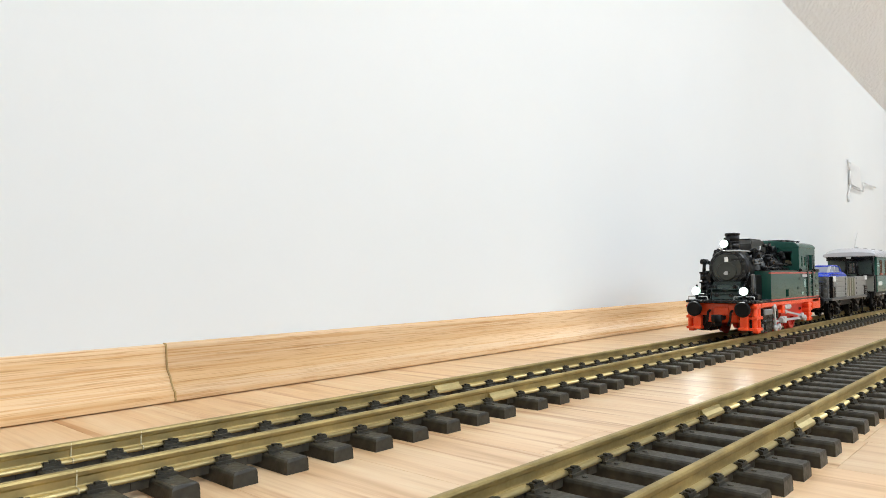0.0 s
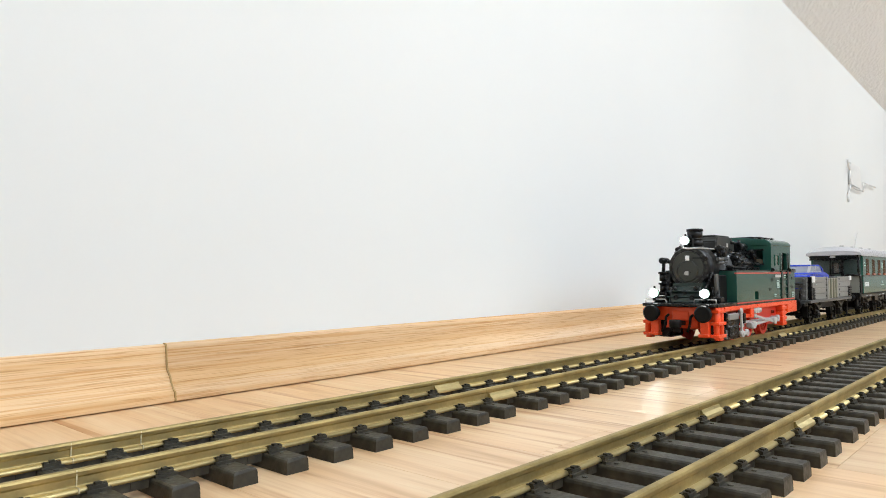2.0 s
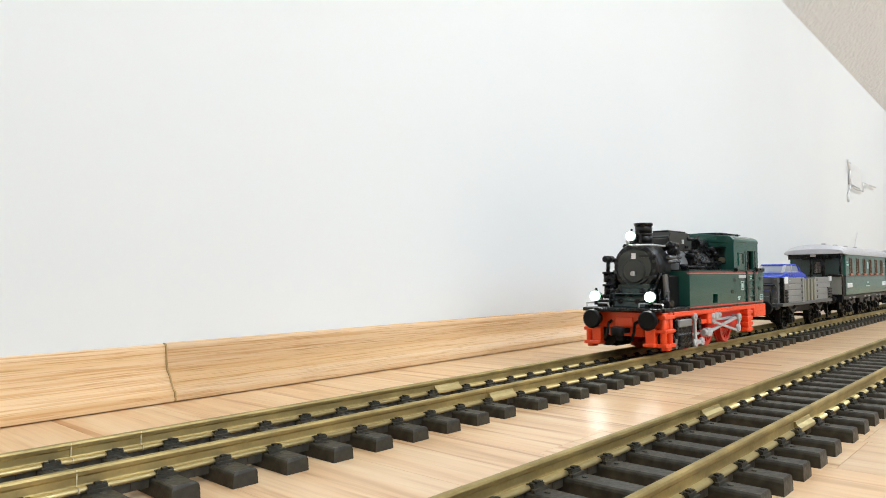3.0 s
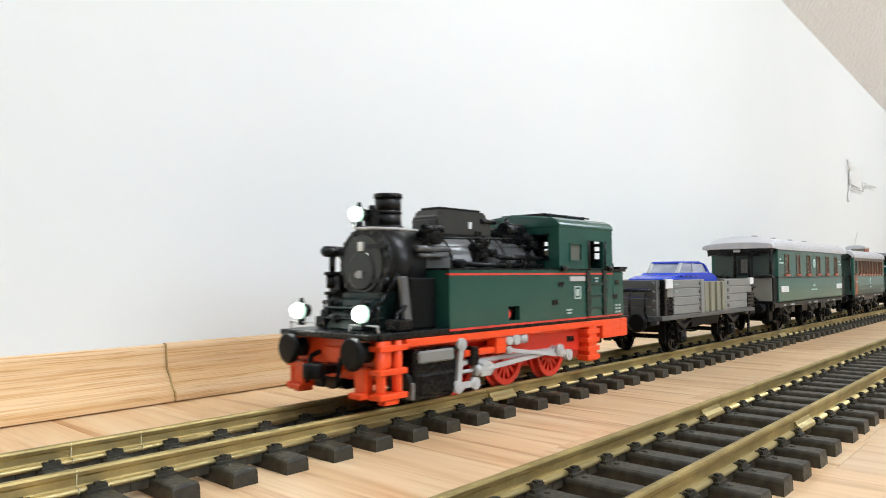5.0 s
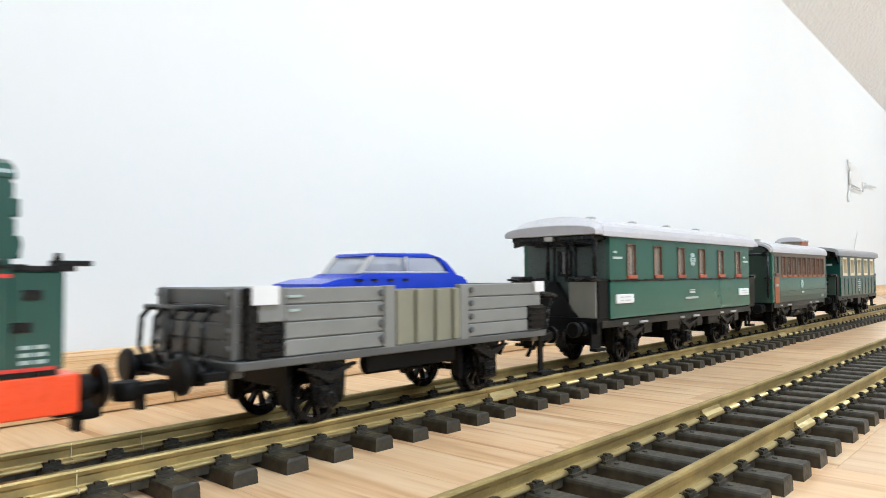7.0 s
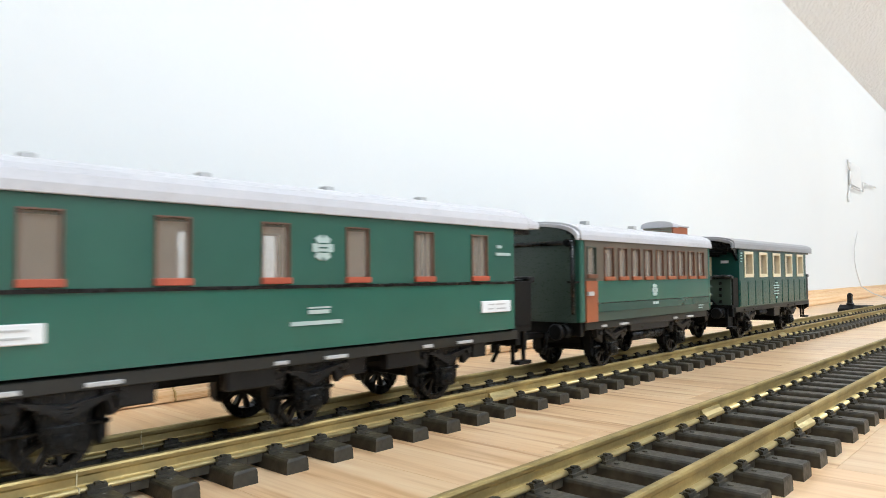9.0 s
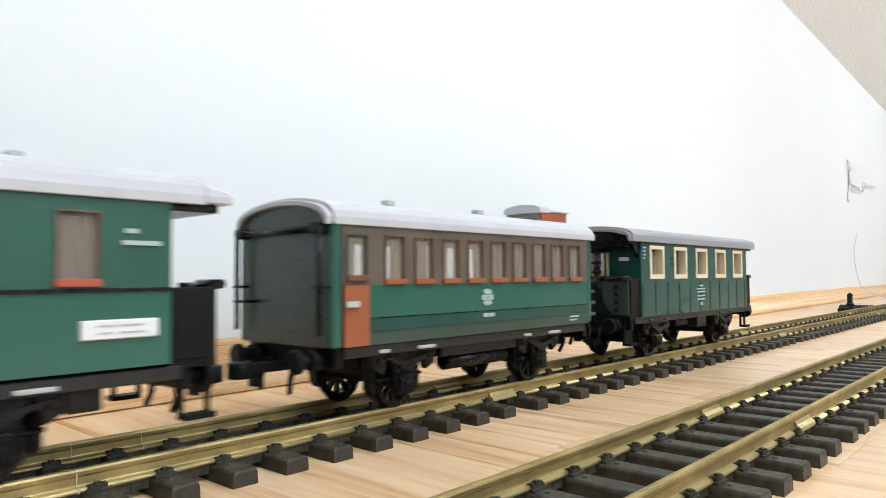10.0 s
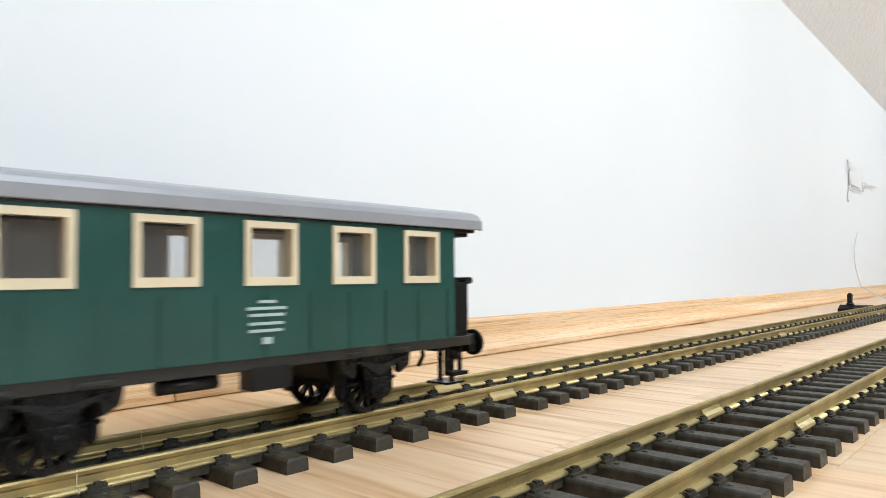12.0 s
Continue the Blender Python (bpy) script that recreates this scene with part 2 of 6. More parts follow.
def block(name, x0, x1, y0, y1, z0, z1, mat, parent=None, label="", bevel=0.0):
    bm = bmesh.new()
    box(bm, x0, x1, y0, y1, z0, z1)
    return part(name, bm, mat, parent, label, bevel)


def rod(name, p0, p1, r, mat, parent, label="", seg=12):
    bm = bmesh.new()
    cyl(bm, p0, p1, r, r, seg)
    return part(name, bm, mat, parent, label)


# ---------------------------------------------------------------- the room
TURN = 1.704                       # the knee wall runs off the track by this angle
ROOM_X0, ROOM_X1, ROOM_Y0 = -3.2, 4.8, -3.5
KNEE = 0.807


def wall_frame(ob):
    ob.matrix_basis = pose(0, 0.1841, 0, 0, 0, TURN)
    return ob


def build_room():
    bm = bmesh.new()
    box(bm, ROOM_X0, ROOM_X1, ROOM_Y0, 0.42, -0.12, -0.0015)
    floor = part("floor", bm, FLOORWOOD)
    tagged(floor, "light beech laminate floor with narrow strips", "floor", kind="structure")
    bm = bmesh.new()
    box(bm, ROOM_X0 - 0.3, ROOM_X1 + 0.3, 0.004, 0.14, -0.12, KNEE + 0.05)
    wall_frame(tagged(part("wall_north", bm, WALL), "smooth white painted low wall under the sloping ceiling", "wall", kind="structure"))
    # sloping ceiling above the knee wall, then the level part
    rise, run = 1.62, 1.85
    k = rise / run
    YA, YB = -0.78, -1.36          # openings of the two added roof windows, out of view
    HOLES = ((-0.28, 0.58), (2.47, 3.33))
    bm = bmesh.new()
    low = [(0.20, KNEE - 0.15), (0.004, KNEE), (YA, KNEE - k * YA), (YA, KNEE - k * YA + 0.14), (0.20, KNEE + 0.12)]
    high = [(YB, KNEE - k * YB), (-run, KNEE + rise), (-3.9, KNEE + rise), (-3.9, KNEE + rise + 0.12), (-run, KNEE + rise + 0.14), (YB, KNEE - k * YB + 0.14)]
    mid = [(YA, KNEE - k * YA), (YB, KNEE - k * YB), (YB, KNEE - k * YB + 0.14), (YA, KNEE - k * YA + 0.14)]
    prism(bm, low, "x", ROOM_X0 - 0.4, ROOM_X1 + 0.4)
    prism(bm, high, "x", ROOM_X0 - 0.4, ROOM_X1 + 0.4)
    prism(bm, mid, "x", ROOM_X0 - 0.4, HOLES[0][0])
    prism(bm, mid, "x", HOLES[0][1], HOLES[1][0])
    prism(bm, mid, "x", HOLES[1][1], ROOM_X1 + 0.4)
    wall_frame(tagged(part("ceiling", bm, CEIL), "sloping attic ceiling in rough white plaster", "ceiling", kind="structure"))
    # roof windows added out of view to bring in light from overhead
    for name, (XA, XB) in zip(("added_window_3", "added_window_4"), HOLES):
        rw = new(name)
        tagged(wall_frame(rw), "added unseen white roof window in the sloping ceiling", "window", kind="structure")
        ORIGIN[rw.name] = Vector()
        for xa, xb in ((XA - 0.04, XA + 0.03), (XB - 0.03, XB + 0.04)):
            bm = bmesh.new()
            prism(bm, [(YA + 0.03, KNEE - k * (YA + 0.03) + 0.10), (YB - 0.03, KNEE - k * (YB - 0.03) + 0.10), (YB - 0.03, KNEE - k * (YB - 0.03) + 0.16), (YA + 0.03, KNEE - k * (YA + 0.03) + 0.16)], "x", xa, xb)
            part("window_frame", bm, WHITE, rw)
        bm = bmesh.new()
        prism(bm, [(YA, KNEE - k * YA + 0.12), (YB, KNEE - k * YB + 0.12), (YB, KNEE - k * YB + 0.128), (YA, KNEE - k * YA + 0.128)], "x", XA, XB)
        part("pane", bm, PANE_CLEAR, rw).visible_shadow = False
    # unseen walls added to close the room and hold the added windows
    top = KNEE + rise + 0.1
    bm = bmesh.new()
    panel(bm, ROOM_X0 - 0.12, ROOM_X1 + 0.12, -0.12, top, ROOM_Y0 - 0.12, ROOM_Y0, [(-0.6, 1.8, 0.85, 2.05)])
    tagged(part("unseen_wall_south", bm, WALL), "unseen white painted wall with an added wide window", "wall", kind="structure")
    bm = bmesh.new()
    box(bm, ROOM_X1, ROOM_X1 + 0.12, ROOM_Y0, 0.36, -0.12, top)
    tagged(part("unseen_wall_east", bm, WALL), "unseen plain white painted end wall", "wall", kind="structure")
    bm = bmesh.new()
    box(bm, ROOM_X0 - 0.12, ROOM_X0, ROOM_Y0, -2.15, -0.12, top)
    box(bm, ROOM_X0 - 0.12, ROOM_X0, -0.85, 0.20, -0.12, top)
    box(bm, ROOM_X0 - 0.12, ROOM_X0, -2.15, -0.85, -0.12, 0.85)
    box(bm, ROOM_X0 - 0.12, ROOM_X0, -2.15, -0.85, 2.05, top)
    tagged(part("unseen_wall_west", bm, WALL), "unseen white painted end wall with an added window", "wall", kind="structure")
    # skirting board: cove profile, in two lengths that meet in a ragged joint
    outline = [(0.004, 0.0008), (-0.0120, 0.0008), (-0.0123, 0.0016), (-0.0125, 0.0075), (-0.0112, 0.0100), (-0.0075, 0.0135), (-0.0040, 0.0178),
               (-0.0018, 0.0225), (-0.0006, 0.0285), (-0.0004, 0.0385), (0.0006, 0.0408), (0.0024, 0.0417), (0.004, 0.0417)]
    JX = -0.1135
    for x0, x1, drop in ((ROOM_X0, JX - 0.0006, 0.0006), (JX, ROOM_X1, 0.0)):
        bm = bmesh.new()
        prism(bm, [(y + drop * 0.6, z - (drop if z > 0.02 else 0)) for y, z in outline], "x", x0, x1, True)
        for v in bm.verts:
            if abs(v.co.x - JX) < 0.01:
                v.co.x += 0.0005 * math.sin(v.co.z * 420) + 0.0003 * math.sin(v.co.z * 1100)
        bo = part("baseboard", bm, SKIRTWOOD)
        for p in bo.data.polygons:
            p.use_smooth = abs(p.normal.x) < 0.5
        wall_frame(tagged(bo, "oak-patterned skirting board with a cove profile along the wall", "skirting board", kind="structure"))
    bm = bmesh.new()
    prism(bm, [(y - 0.0002, z + 0.0001) for y, z in outline], "x", JX - 0.0009, JX + 0.0003)
    for v in bm.verts:
        v.co.x += 0.0005 * math.sin(v.co.z * 420) + 0.0003 * math.sin(v.co.z * 1100)
    wall_frame(tagged(part("trim", bm, JOINT), "dark cut edge between two skirting boards", "trim", kind="structure"))
    # frames with panes for the added upright windows, all behind the camera
    for name, m, w in (("added_window_1", pose(0.6, ROOM_Y0 - 0.06, 0.85), 2.4), ("added_window_2", pose(ROOM_X0 - 0.06, -1.5, 0.85, 0, 0, 90), 1.3)):
        win = new(name)
        win.matrix_basis = m
        tagged(win, "added unseen white window with plain clear panes", "window", kind="structure")
        ORIGIN[win.name] = Vector()
        bm = bmesh.new()
        panel(bm, -w / 2, w / 2, 0, 1.2, -0.03, 0.03, [(-w / 2 + 0.06, -0.04, 0.06, 1.14), (0.04, w / 2 - 0.06, 0.06, 1.14)])
        part("window_frame", bm, WHITE, win)
        for a, b in ((-w / 2 + 0.06, -0.04), (0.04, w / 2 - 0.06)):
            ob = block("pane", a, b, -0.004, 0.004, 0.06, 1.14, PANE_CLEAR, win)
            ob.visible_shadow = False
    return floor


FLOOR = build_room()


# ---------------------------------------------------------------- tracks
RAIL_TOP = 0.0159
PITCH, FIRST = 0.02685, 0.0070


def sleeper_mesh():
    bm = bmesh.new()
    prism(bm, [(-0.0061, 0), (0.0061, 0), (0.0058, 0.0052), (0.0054, 0.0062), (0.0046, 0.0068), (-0.0046, 0.0068), (-0.0054, 0.0062), (-0.0058, 0.0052)], "y", -0.0468, 0.0442)
    for v in bm.verts:
        if v.co.z > 0.0065:
            v.co.y *= 0.982
        elif v.co.z > 0.006:
            v.co.y *= 0.991
        elif v.co.z > 0.005:
            v.co.y *= 0.997
    for s in (-1, 1):
        # the web that joins the sleepers under each rail
        for xa, xb in ((-PITCH / 2 + 0.0001, -0.0056), (0.0056, PITCH / 2 - 0.0001)):
            box(bm, xa, xb, s * 0.0243 - 0.0026, s * 0.0243 + 0.0026, 0.0030, 0.0066)
        for side in (-1, 1):
            y = s * 0.0243 + side * 0.0040
            box(bm, -0.0034, 0.0034, *sorted((s * 0.0243 + side * 0.0016, y + side * 0.0014)), 0.0064, 0.0094)
            box(bm, -0.0046, 0.0046, *sorted((y + side * 0.0006, y + side * 0.0024)), 0.0064, 0.0080)
            box(bm, -0.0011, 0.0011, y - 0.0010, y + 0.0010, 0.0090, 0.0104)
            for xx in (-0.0026, 0.0026):
                box(bm, xx - 0.0007, xx + 0.0007, y - 0.0009, y + 0.0009, 0.0090, 0.0099)
        cyl(bm, (0.0, s * 0.0243 - 0.0092, 0.0067), (0.0, s * 0.0243 - 0.0092, 0.0073), 0.0014, 0.0011, 8)
    bmesh.ops.recalc_face_normals(bm, faces=bm.faces)
    me = bpy.data.meshes.new("sleeper")
    bm.to_mesh(me)
    bm.free()
    me.materials.append(SLEEPER)
    return me


def rail_mesh():
    half = [(0.0026, 0.0), (0.0026, 0.0008), (0.0012, 0.0020), (0.0009, 0.0030), (0.0009, 0.0058), (0.00150, 0.0066), (0.00165, 0.0080), (0.0013, 0.0089), (0.0007, 0.0091)]
    outline = half + [(-y, z) for y, z in reversed(half)]
    bm = bmesh.new()
    prism(bm, [(y, z + 0.0068) for y, z in outline], "x", 0.0001, 0.5999)
    bmesh.ops.recalc_face_normals(bm, faces=bm.faces)
    me = bpy.data.meshes.new("rail")
    bm.to_mesh(me)
    bm.free()
    me.materials.append(BRASS)
    bm = bmesh.new()
    foot = [(0.0030, 0.0068), (0.0036, 0.0071), (0.0039, 0.0076), (0.0038, 0.0082), (0.0033, 0.0088), (0.0024, 0.0091), (0.0010, 0.0092)]
    prism(bm, foot + [(-y, z) for y, z in reversed(foot)], "x", 0.0001, 0.5999, True)
    bmesh.ops.recalc_face_normals(bm, faces=bm.faces)
    low = bpy.data.meshes.new("rail_foot")
    bm.to_mesh(low)
    bm.free()
    low.materials.append(BRASS_BRIGHT)
    return me, low


def joiner_mesh():
    bm = bmesh.new()
    for s in (-1, 1):
        prism(bm, [(s * 0.0010, 0.0074), (s * 0.0043, 0.0070), (s * 0.0048, 0.0080), (s * 0.0044, 0.0094), (s * 0.0024, 0.0108), (s * 0.0018, 0.0122), (s * 0.0010, 0.0124)], "x", 0.0028, 0.0286)
    bmesh.ops.recalc_face_normals(bm, faces=bm.faces)
    me = bpy.data.meshes.new("joiner")
    bm.to_mesh(me)
    bm.free()
    me.materials.append(BRASS_BRIGHT)
    return me


def build_tracks():
    sl, (ra, rf), jo = sleeper_mesh(), rail_mesh(), joiner_mesh()
    for y, shift, first, last in ((0.0, 0.0, -4, 4), (-0.1763, 0.0309, -1, 2)):
        for k in range(first, last + 1):
            sec = thing("track_section", 0.6 * k + shift, y, 0, "straight garden railway track, brass rails on dark brown sleepers", "railway track", "straight track sections on the floor")
            for s in (-1, 1):
                ob = new("rail", ra)
                ob.parent, ob.location = sec, (0, s * 0.0243, 0)
                if s == 1:
                    ob["label"] = "worn brass rail"
                foot = new("rail_foot", rf)
                foot.parent = ob
                ob = new("joiner", jo)
                ob.parent, ob.location = sec, (0, s * 0.0243, 0)
            for i in range(1, 23):
                ob = new("sleeper", sl)
                ob.parent, ob.location = sec, (FIRST + PITCH * i, 0, 0)


build_tracks()


def rail_marks():
    """Three narrow pale marks across the webs of the nearest rails."""
    sec = bpy.data.objects["track_section.003"]
    for x, y in ((-0.2352, 0.0243), (-0.2038, 0.0243), (-0.2506, -0.0243)):
        bm = bmesh.new()
        box(bm, x - 0.00016, x + 0.00016, y - 0.0016, y - 0.0008, 0.0096, 0.0156)
        box(bm, x - 0.00016, x + 0.00016, y - 0.0040, y - 0.0018, 0.0070, 0.0093)
        part("rail_mark", bm, PALE_MARK, sec, "narrow pale mark across the brass")


rail_marks()


# ---------------------------------------------------------------- parts of the vehicles
KEYED = []        # (object, kind, data) for motions()


def wheelset(parent, x, r, mat, rim_mat, crank=0.0, spokes=8):
    """An axle with two spoked, flanged wheels; it turns about y."""
    z = RAIL_TOP + r
    bm = bmesh.new()
    cyl(bm, (x, -0.030, z), (x, 0.030, z), 0.0022, 0.0022, 10)
    ax = part("wheelset", bm, BLACK, parent, at=(x, 0, z))
    for s in (-1, 1):
        y = s * 0.0243
        bm = bmesh.new()
        # tyre with its flange on the inner side
        prof = [(r * 0.78, -0.003), (r, -0.003), (r, 0.002), (r + 0.0022, 0.0024), (r + 0.0022, 0.0036), (r * 0.78, 0.0036)]
        n = 28
        rings = [[bm.verts.new((x + q * math.cos(2 * math.pi * i / n), y - s * -1 * (-d), z + q * math.sin(2 * math.pi * i / n))) for i in range(n)] for q, d in prof]
        for a in range(len(prof)):
            b = (a + 1) % len(prof)
            for i in range(n):
                bm.faces.new((rings[a][i], rings[a][(i + 1) % n], rings[b][(i + 1) % n], rings[b][i]))
        part("wheel", bm, rim_mat, ax)
        bm = bmesh.new()
        star = []
        for k in range(spokes):
            a = 2 * math.pi * k / spokes
            for q, d in ((0.30, -0.26), (0.82, -0.085), (0.82, 0.085), (0.30, 0.26)):
                star.append((x + r * q * math.cos(a + d), z + r * q * math.sin(a + d)))
        prism(bm, star, "y", y - 0.0016, y + 0.0016)
        part("wheel_centre", bm, mat, ax)
        if crank:
            bm = bmesh.new()
            prism(bm, [(x - 0.003, z - 0.004), (x + crank + 0.003, z - 0.003), (x + crank + 0.003, z + 0.003), (x - 0.003, z + 0.004)], "y", *sorted((y + s * 0.0017, y + s * 0.0060)))
            part("crank", bm, mat, ax, bevel=0.0006)
    KEYED.append((ax, "wheel", (ax.location.copy(), r)))
    return ax


def buffer_pair(parent, x, out, z, half=0.0262, r=0.0090):
    """Two sprung buffers on a beam at x, standing out towards -x (out < 0) or +x."""
    d = 1 if out > 0 else -1
    for s in (-1, 1):
        y = s * half
        bm = bmesh.new()
        cyl(bm, (x, y, z), (x + out * 0.45, y, z), 0.0056, 0.0050, 14)
        cyl(bm, (x + out * 0.4, y, z), (x + out * 0.8, y, z), 0.0034, 0.0034, 12)
        cyl(bm, (x + out - d * 0.0035, y, z), (x + out - d * 0.0012, y, z), r * 0.98, r, 24)
        cyl(bm, (x + out - d * 0.0012, y, z), (x + out, y, z), r, r * 0.82, 24)
        part("buffer", bm, BLACK_DULL, parent)


def coupling(parent, x, out, z=0.034):
    d = 1 if out > 0 else -1
    bm = bmesh.new()
    box(bm, min(x, x + out), max(x, x + out), -0.0050, 0.0050, z - 0.0015, z + 0.0030)
    cyl(bm, (x + out, 0, z - 0.0035), (x + out, 0, z + 0.0045), 0.0062, 0.0062, 14)
    box(bm, x + out * 0.72 - 0.0016, x + out * 0.72 + 0.0016, -0.0035, 0.0035, z - 0.0085, z)
    part("coupler", bm, BLACK_DULL, parent, bevel=0.0005)


def hoses(parent, x, d, ys=(-0.012, 0.014)):
    for y in ys:
        bm = bmesh.new()
        pipe(bm, [(x, y, 0.046), (x + d * 0.006, y, 0.044), (x + d * 0.008, y, 0.036), (x + d * 0.0065, y + 0.003, 0.029)], 0.0014)
        part("brake_hose", bm, BLACK_DULL, parent)


def axle_guards(parent, x, z=0.0294, plate=BLACK):
    """A box and its leaf spring at both ends of an axle, and a dark block added between its wheels to stop light
    showing through.
    """
    block("added_axle_block", x - 0.0150, x + 0.0150, -0.0190, 0.0190, 0.0345, 0.0488, BLACK_DULL, parent)
    for s in (-1, 1):
        for d in (-1, 1):
            bm = bmesh.new()
            prism(bm, [(x + d * 0.0150, 0.0480), (x + d * 0.0190, 0.0480), (x + d * 0.0185, 0.0270), (x + d * 0.0160, 0.0240), (x + d * 0.0148, 0.0290)], "y", *sorted((s * 0.0205, s * 0.0270)))
            part("brake_shoe", bm, BLACK_DULL, parent)
    for s in (-1, 1):
        y = s * 0.0335
        bm = bmesh.new()
        prism(bm, [(x - 0.013, 0.049), (x + 0.013, 0.049), (x + 0.0085, 0.037), (x + 0.0065, z - 0.005), (x - 0.0065, z - 0.005), (x - 0.0085, 0.037)], "y", y - 0.0018, y + 0.0018)
        part("axle_guard", bm, plate, parent, bevel=0.0004)
        bm = bmesh.new()
        box(bm, x - 0.006, x + 0.006, y + s * 0.0019 - 0.0022, y + s * 0.0019 + 0.0022, z - 0.004, z + 0.006)
        cyl(bm, (x, y, z), (x, y + s * 0.0058, z), 0.0033, 0.0030, 12)
        part("axle_box", bm, BLACK, parent, bevel=0.0004)
        bm = bmesh.new()
        for i, h in enumerate((0.017, 0.0135, 0.010, 0.0065)):
            zc = 0.0425 - i * 0.0015
            prism(bm, [(x - h, zc + 0.0020), (x, zc - 0.0012), (x + h, zc + 0.0020), (x + h, zc + 0.0032), (x, zc), (x - h, zc + 0.0032)], "y", y + s * 0.0012, y + s * 0.0048)
        part("leaf_spring", bm, CHARCOAL, parent)


def bars(parent, x, z, widths, height, step, y=-0.0415, mat=None, name="lettering", label=""):
    """Writing that cannot be read: rows of plain bars on a side at y."""
    bm = bmesh.new()
    for i, (a, b) in enumerate(widths):
        zz = z - i * step
        box(bm, x + a, x + b, y - 0.0002, y + 0.0006, zz - height / 2, zz + height / 2)
    return part(name, bm, mat or PRINT, parent, label)


def emblem(parent, x, z, size, y=-0.0415):
    """A round crest with points, as a plain pale shape."""
    bm = bmesh.new()
    for a in (0, 60, 120):
        c, s = math.cos(radians(a)), math.sin(radians(a))
        h, w = size, size * 0.32
        pts = [(x + c * u - s * v, z + s * u + c * v) for u, v in ((-h, -w), (h, -w), (h, w), (-h, w))]
        prism(bm, pts, "y", y - 0.0002 - a * 0.000001, y + 0.0006)
    crest = part("crest", bm, PRINT, parent, "pale crest in a plain star shape")
    bm = bmesh.new()
    for k in (-1, 0, 1):
        box(bm, x - size * 0.42, x + size * 0.42, y - 0.0005, y, z + k * size * 0.34 - size * 0.05, z + k * size * 0.34 + size * 0.05)
    part("crest_mark", bm, GREEN, crest)
    return crest


def vaulted_roof(name, x0, x1, half, z_edge, z_top, thick, mat, parent, label="", lip=0.004, seg=14, nose=0.0):
    """A barrel roof with a fascia and thickness. nose: how far the crown is drawn back at each end."""
    def arc(drop):
        return [(-half * math.cos(math.pi * i / seg) * 1.0, z_edge + (z_top - z_edge) * (math.sin(math.pi * i / seg) ** 0.8) - drop) for i in range(seg + 1)]
    top, low = arc(0), arc(thick)
    out = [(-half, z_edge - lip)] + top + [(half, z_edge - lip)] + [(half - 0.002, z_edge - lip)] + [(y * 0.95, z) for y, z in reversed(low)] + [(-half + 0.002, z_edge - lip)]
    bm = bmesh.new()
    if nose:
        prism(bm, out, "x", x0 + nose, x1 - nose)
        prism(bm, [(y * 0.97, z - 0.0015 if z > z_edge else z) for y, z in out], "x", x0, x0 + nose)
        prism(bm, [(y * 0.97, z - 0.0015 if z > z_edge else z) for y, z in out], "x", x1 - nose, x1)
    else:
        prism(bm, out, "x", x0, x1)
    return part(name, bm, mat, parent, label, bevel=0.0004)


def roof_end(name, xa, xb, half, z_edge, top_a, top_b, lip, mat, parent, seg=14):
    """A solid end of a barrel roof between xa and xb; top_a and top_b: the crown's height at each."""
    bm = bmesh.new()
    rings = []
    for x, top in ((xa, top_a), (xb, top_b)):
        pts = [(-half, z_edge - lip)] + [(-half * math.cos(math.pi * i / seg), z_edge + (top - z_edge) * (math.sin(math.pi * i / seg) ** 0.8)) for i in range(seg + 1)] + [(half, z_edge - lip)]
        rings.append([bm.verts.new((x, y, z)) for y, z in pts])
    n = len(rings[0])
    for i in range(n):
        bm.faces.new((rings[0][i], rings[0][(i + 1) % n], rings[1][(i + 1) % n], rings[1][i]))
    bm.faces.new(rings[0])
    bm.faces.new(rings[1])
    return part(name, bm, mat, parent, bevel=0.0004)


def roof_vent(parent, x, z, mat):
    bm = bmesh.new()
    cyl(bm, (x, 0, z - 0.004), (x, 0, z + 0.001), 0.0022, 0.0022, 10)
    box(bm, x - 0.0032, x + 0.0032, -0.0032, 0.0032, z + 0.0004, z + 0.0038)
    part("roof_vent", bm, mat, parent, bevel=0.0005)


def side_window(parent, xa, xb, za, zb, y, frame_mat, sill_mat, pane_mat, f=0.0022, right_mat=None, deep=0.0045):
    """A framed pane set in an opening of a side at y (the outer face looks to -y for y < 0)."""
    s = -1 if y < 0 else 1
    y0, y1 = sorted((y + s * 0.0008, y - s * deep))
    bm = bmesh.new()
    box(bm, xa, xa + f, y0, y1, za, zb)
    box(bm, xb - f, xb, y0, y1, za, zb)
    box(bm, xa + f, xb - f, y0, y1, zb - f, zb)
    if sill_mat is frame_mat:
        box(bm, xa + f, xb - f, y0, y1, za, za + f * 1.3)
    w = part("window", bm, frame_mat, parent)
    if sill_mat is not frame_mat:
        sy = sorted((y + s * 0.0020, y - s * deep))
        block("sill", xa - 0.0004, xb + 0.0004, sy[0], sy[1], za - 0.0004, za + 0.0026, sill_mat, w, bevel=0.0003)
    yy = y - s * deep * 0.55
    p = block("pane", xa + f * 0.9, xb - f * 0.9, yy - 0.0004, yy + 0.0004, za + f, zb - f * 0.9, pane_mat, w)
    p.visible_shadow = False
    return w


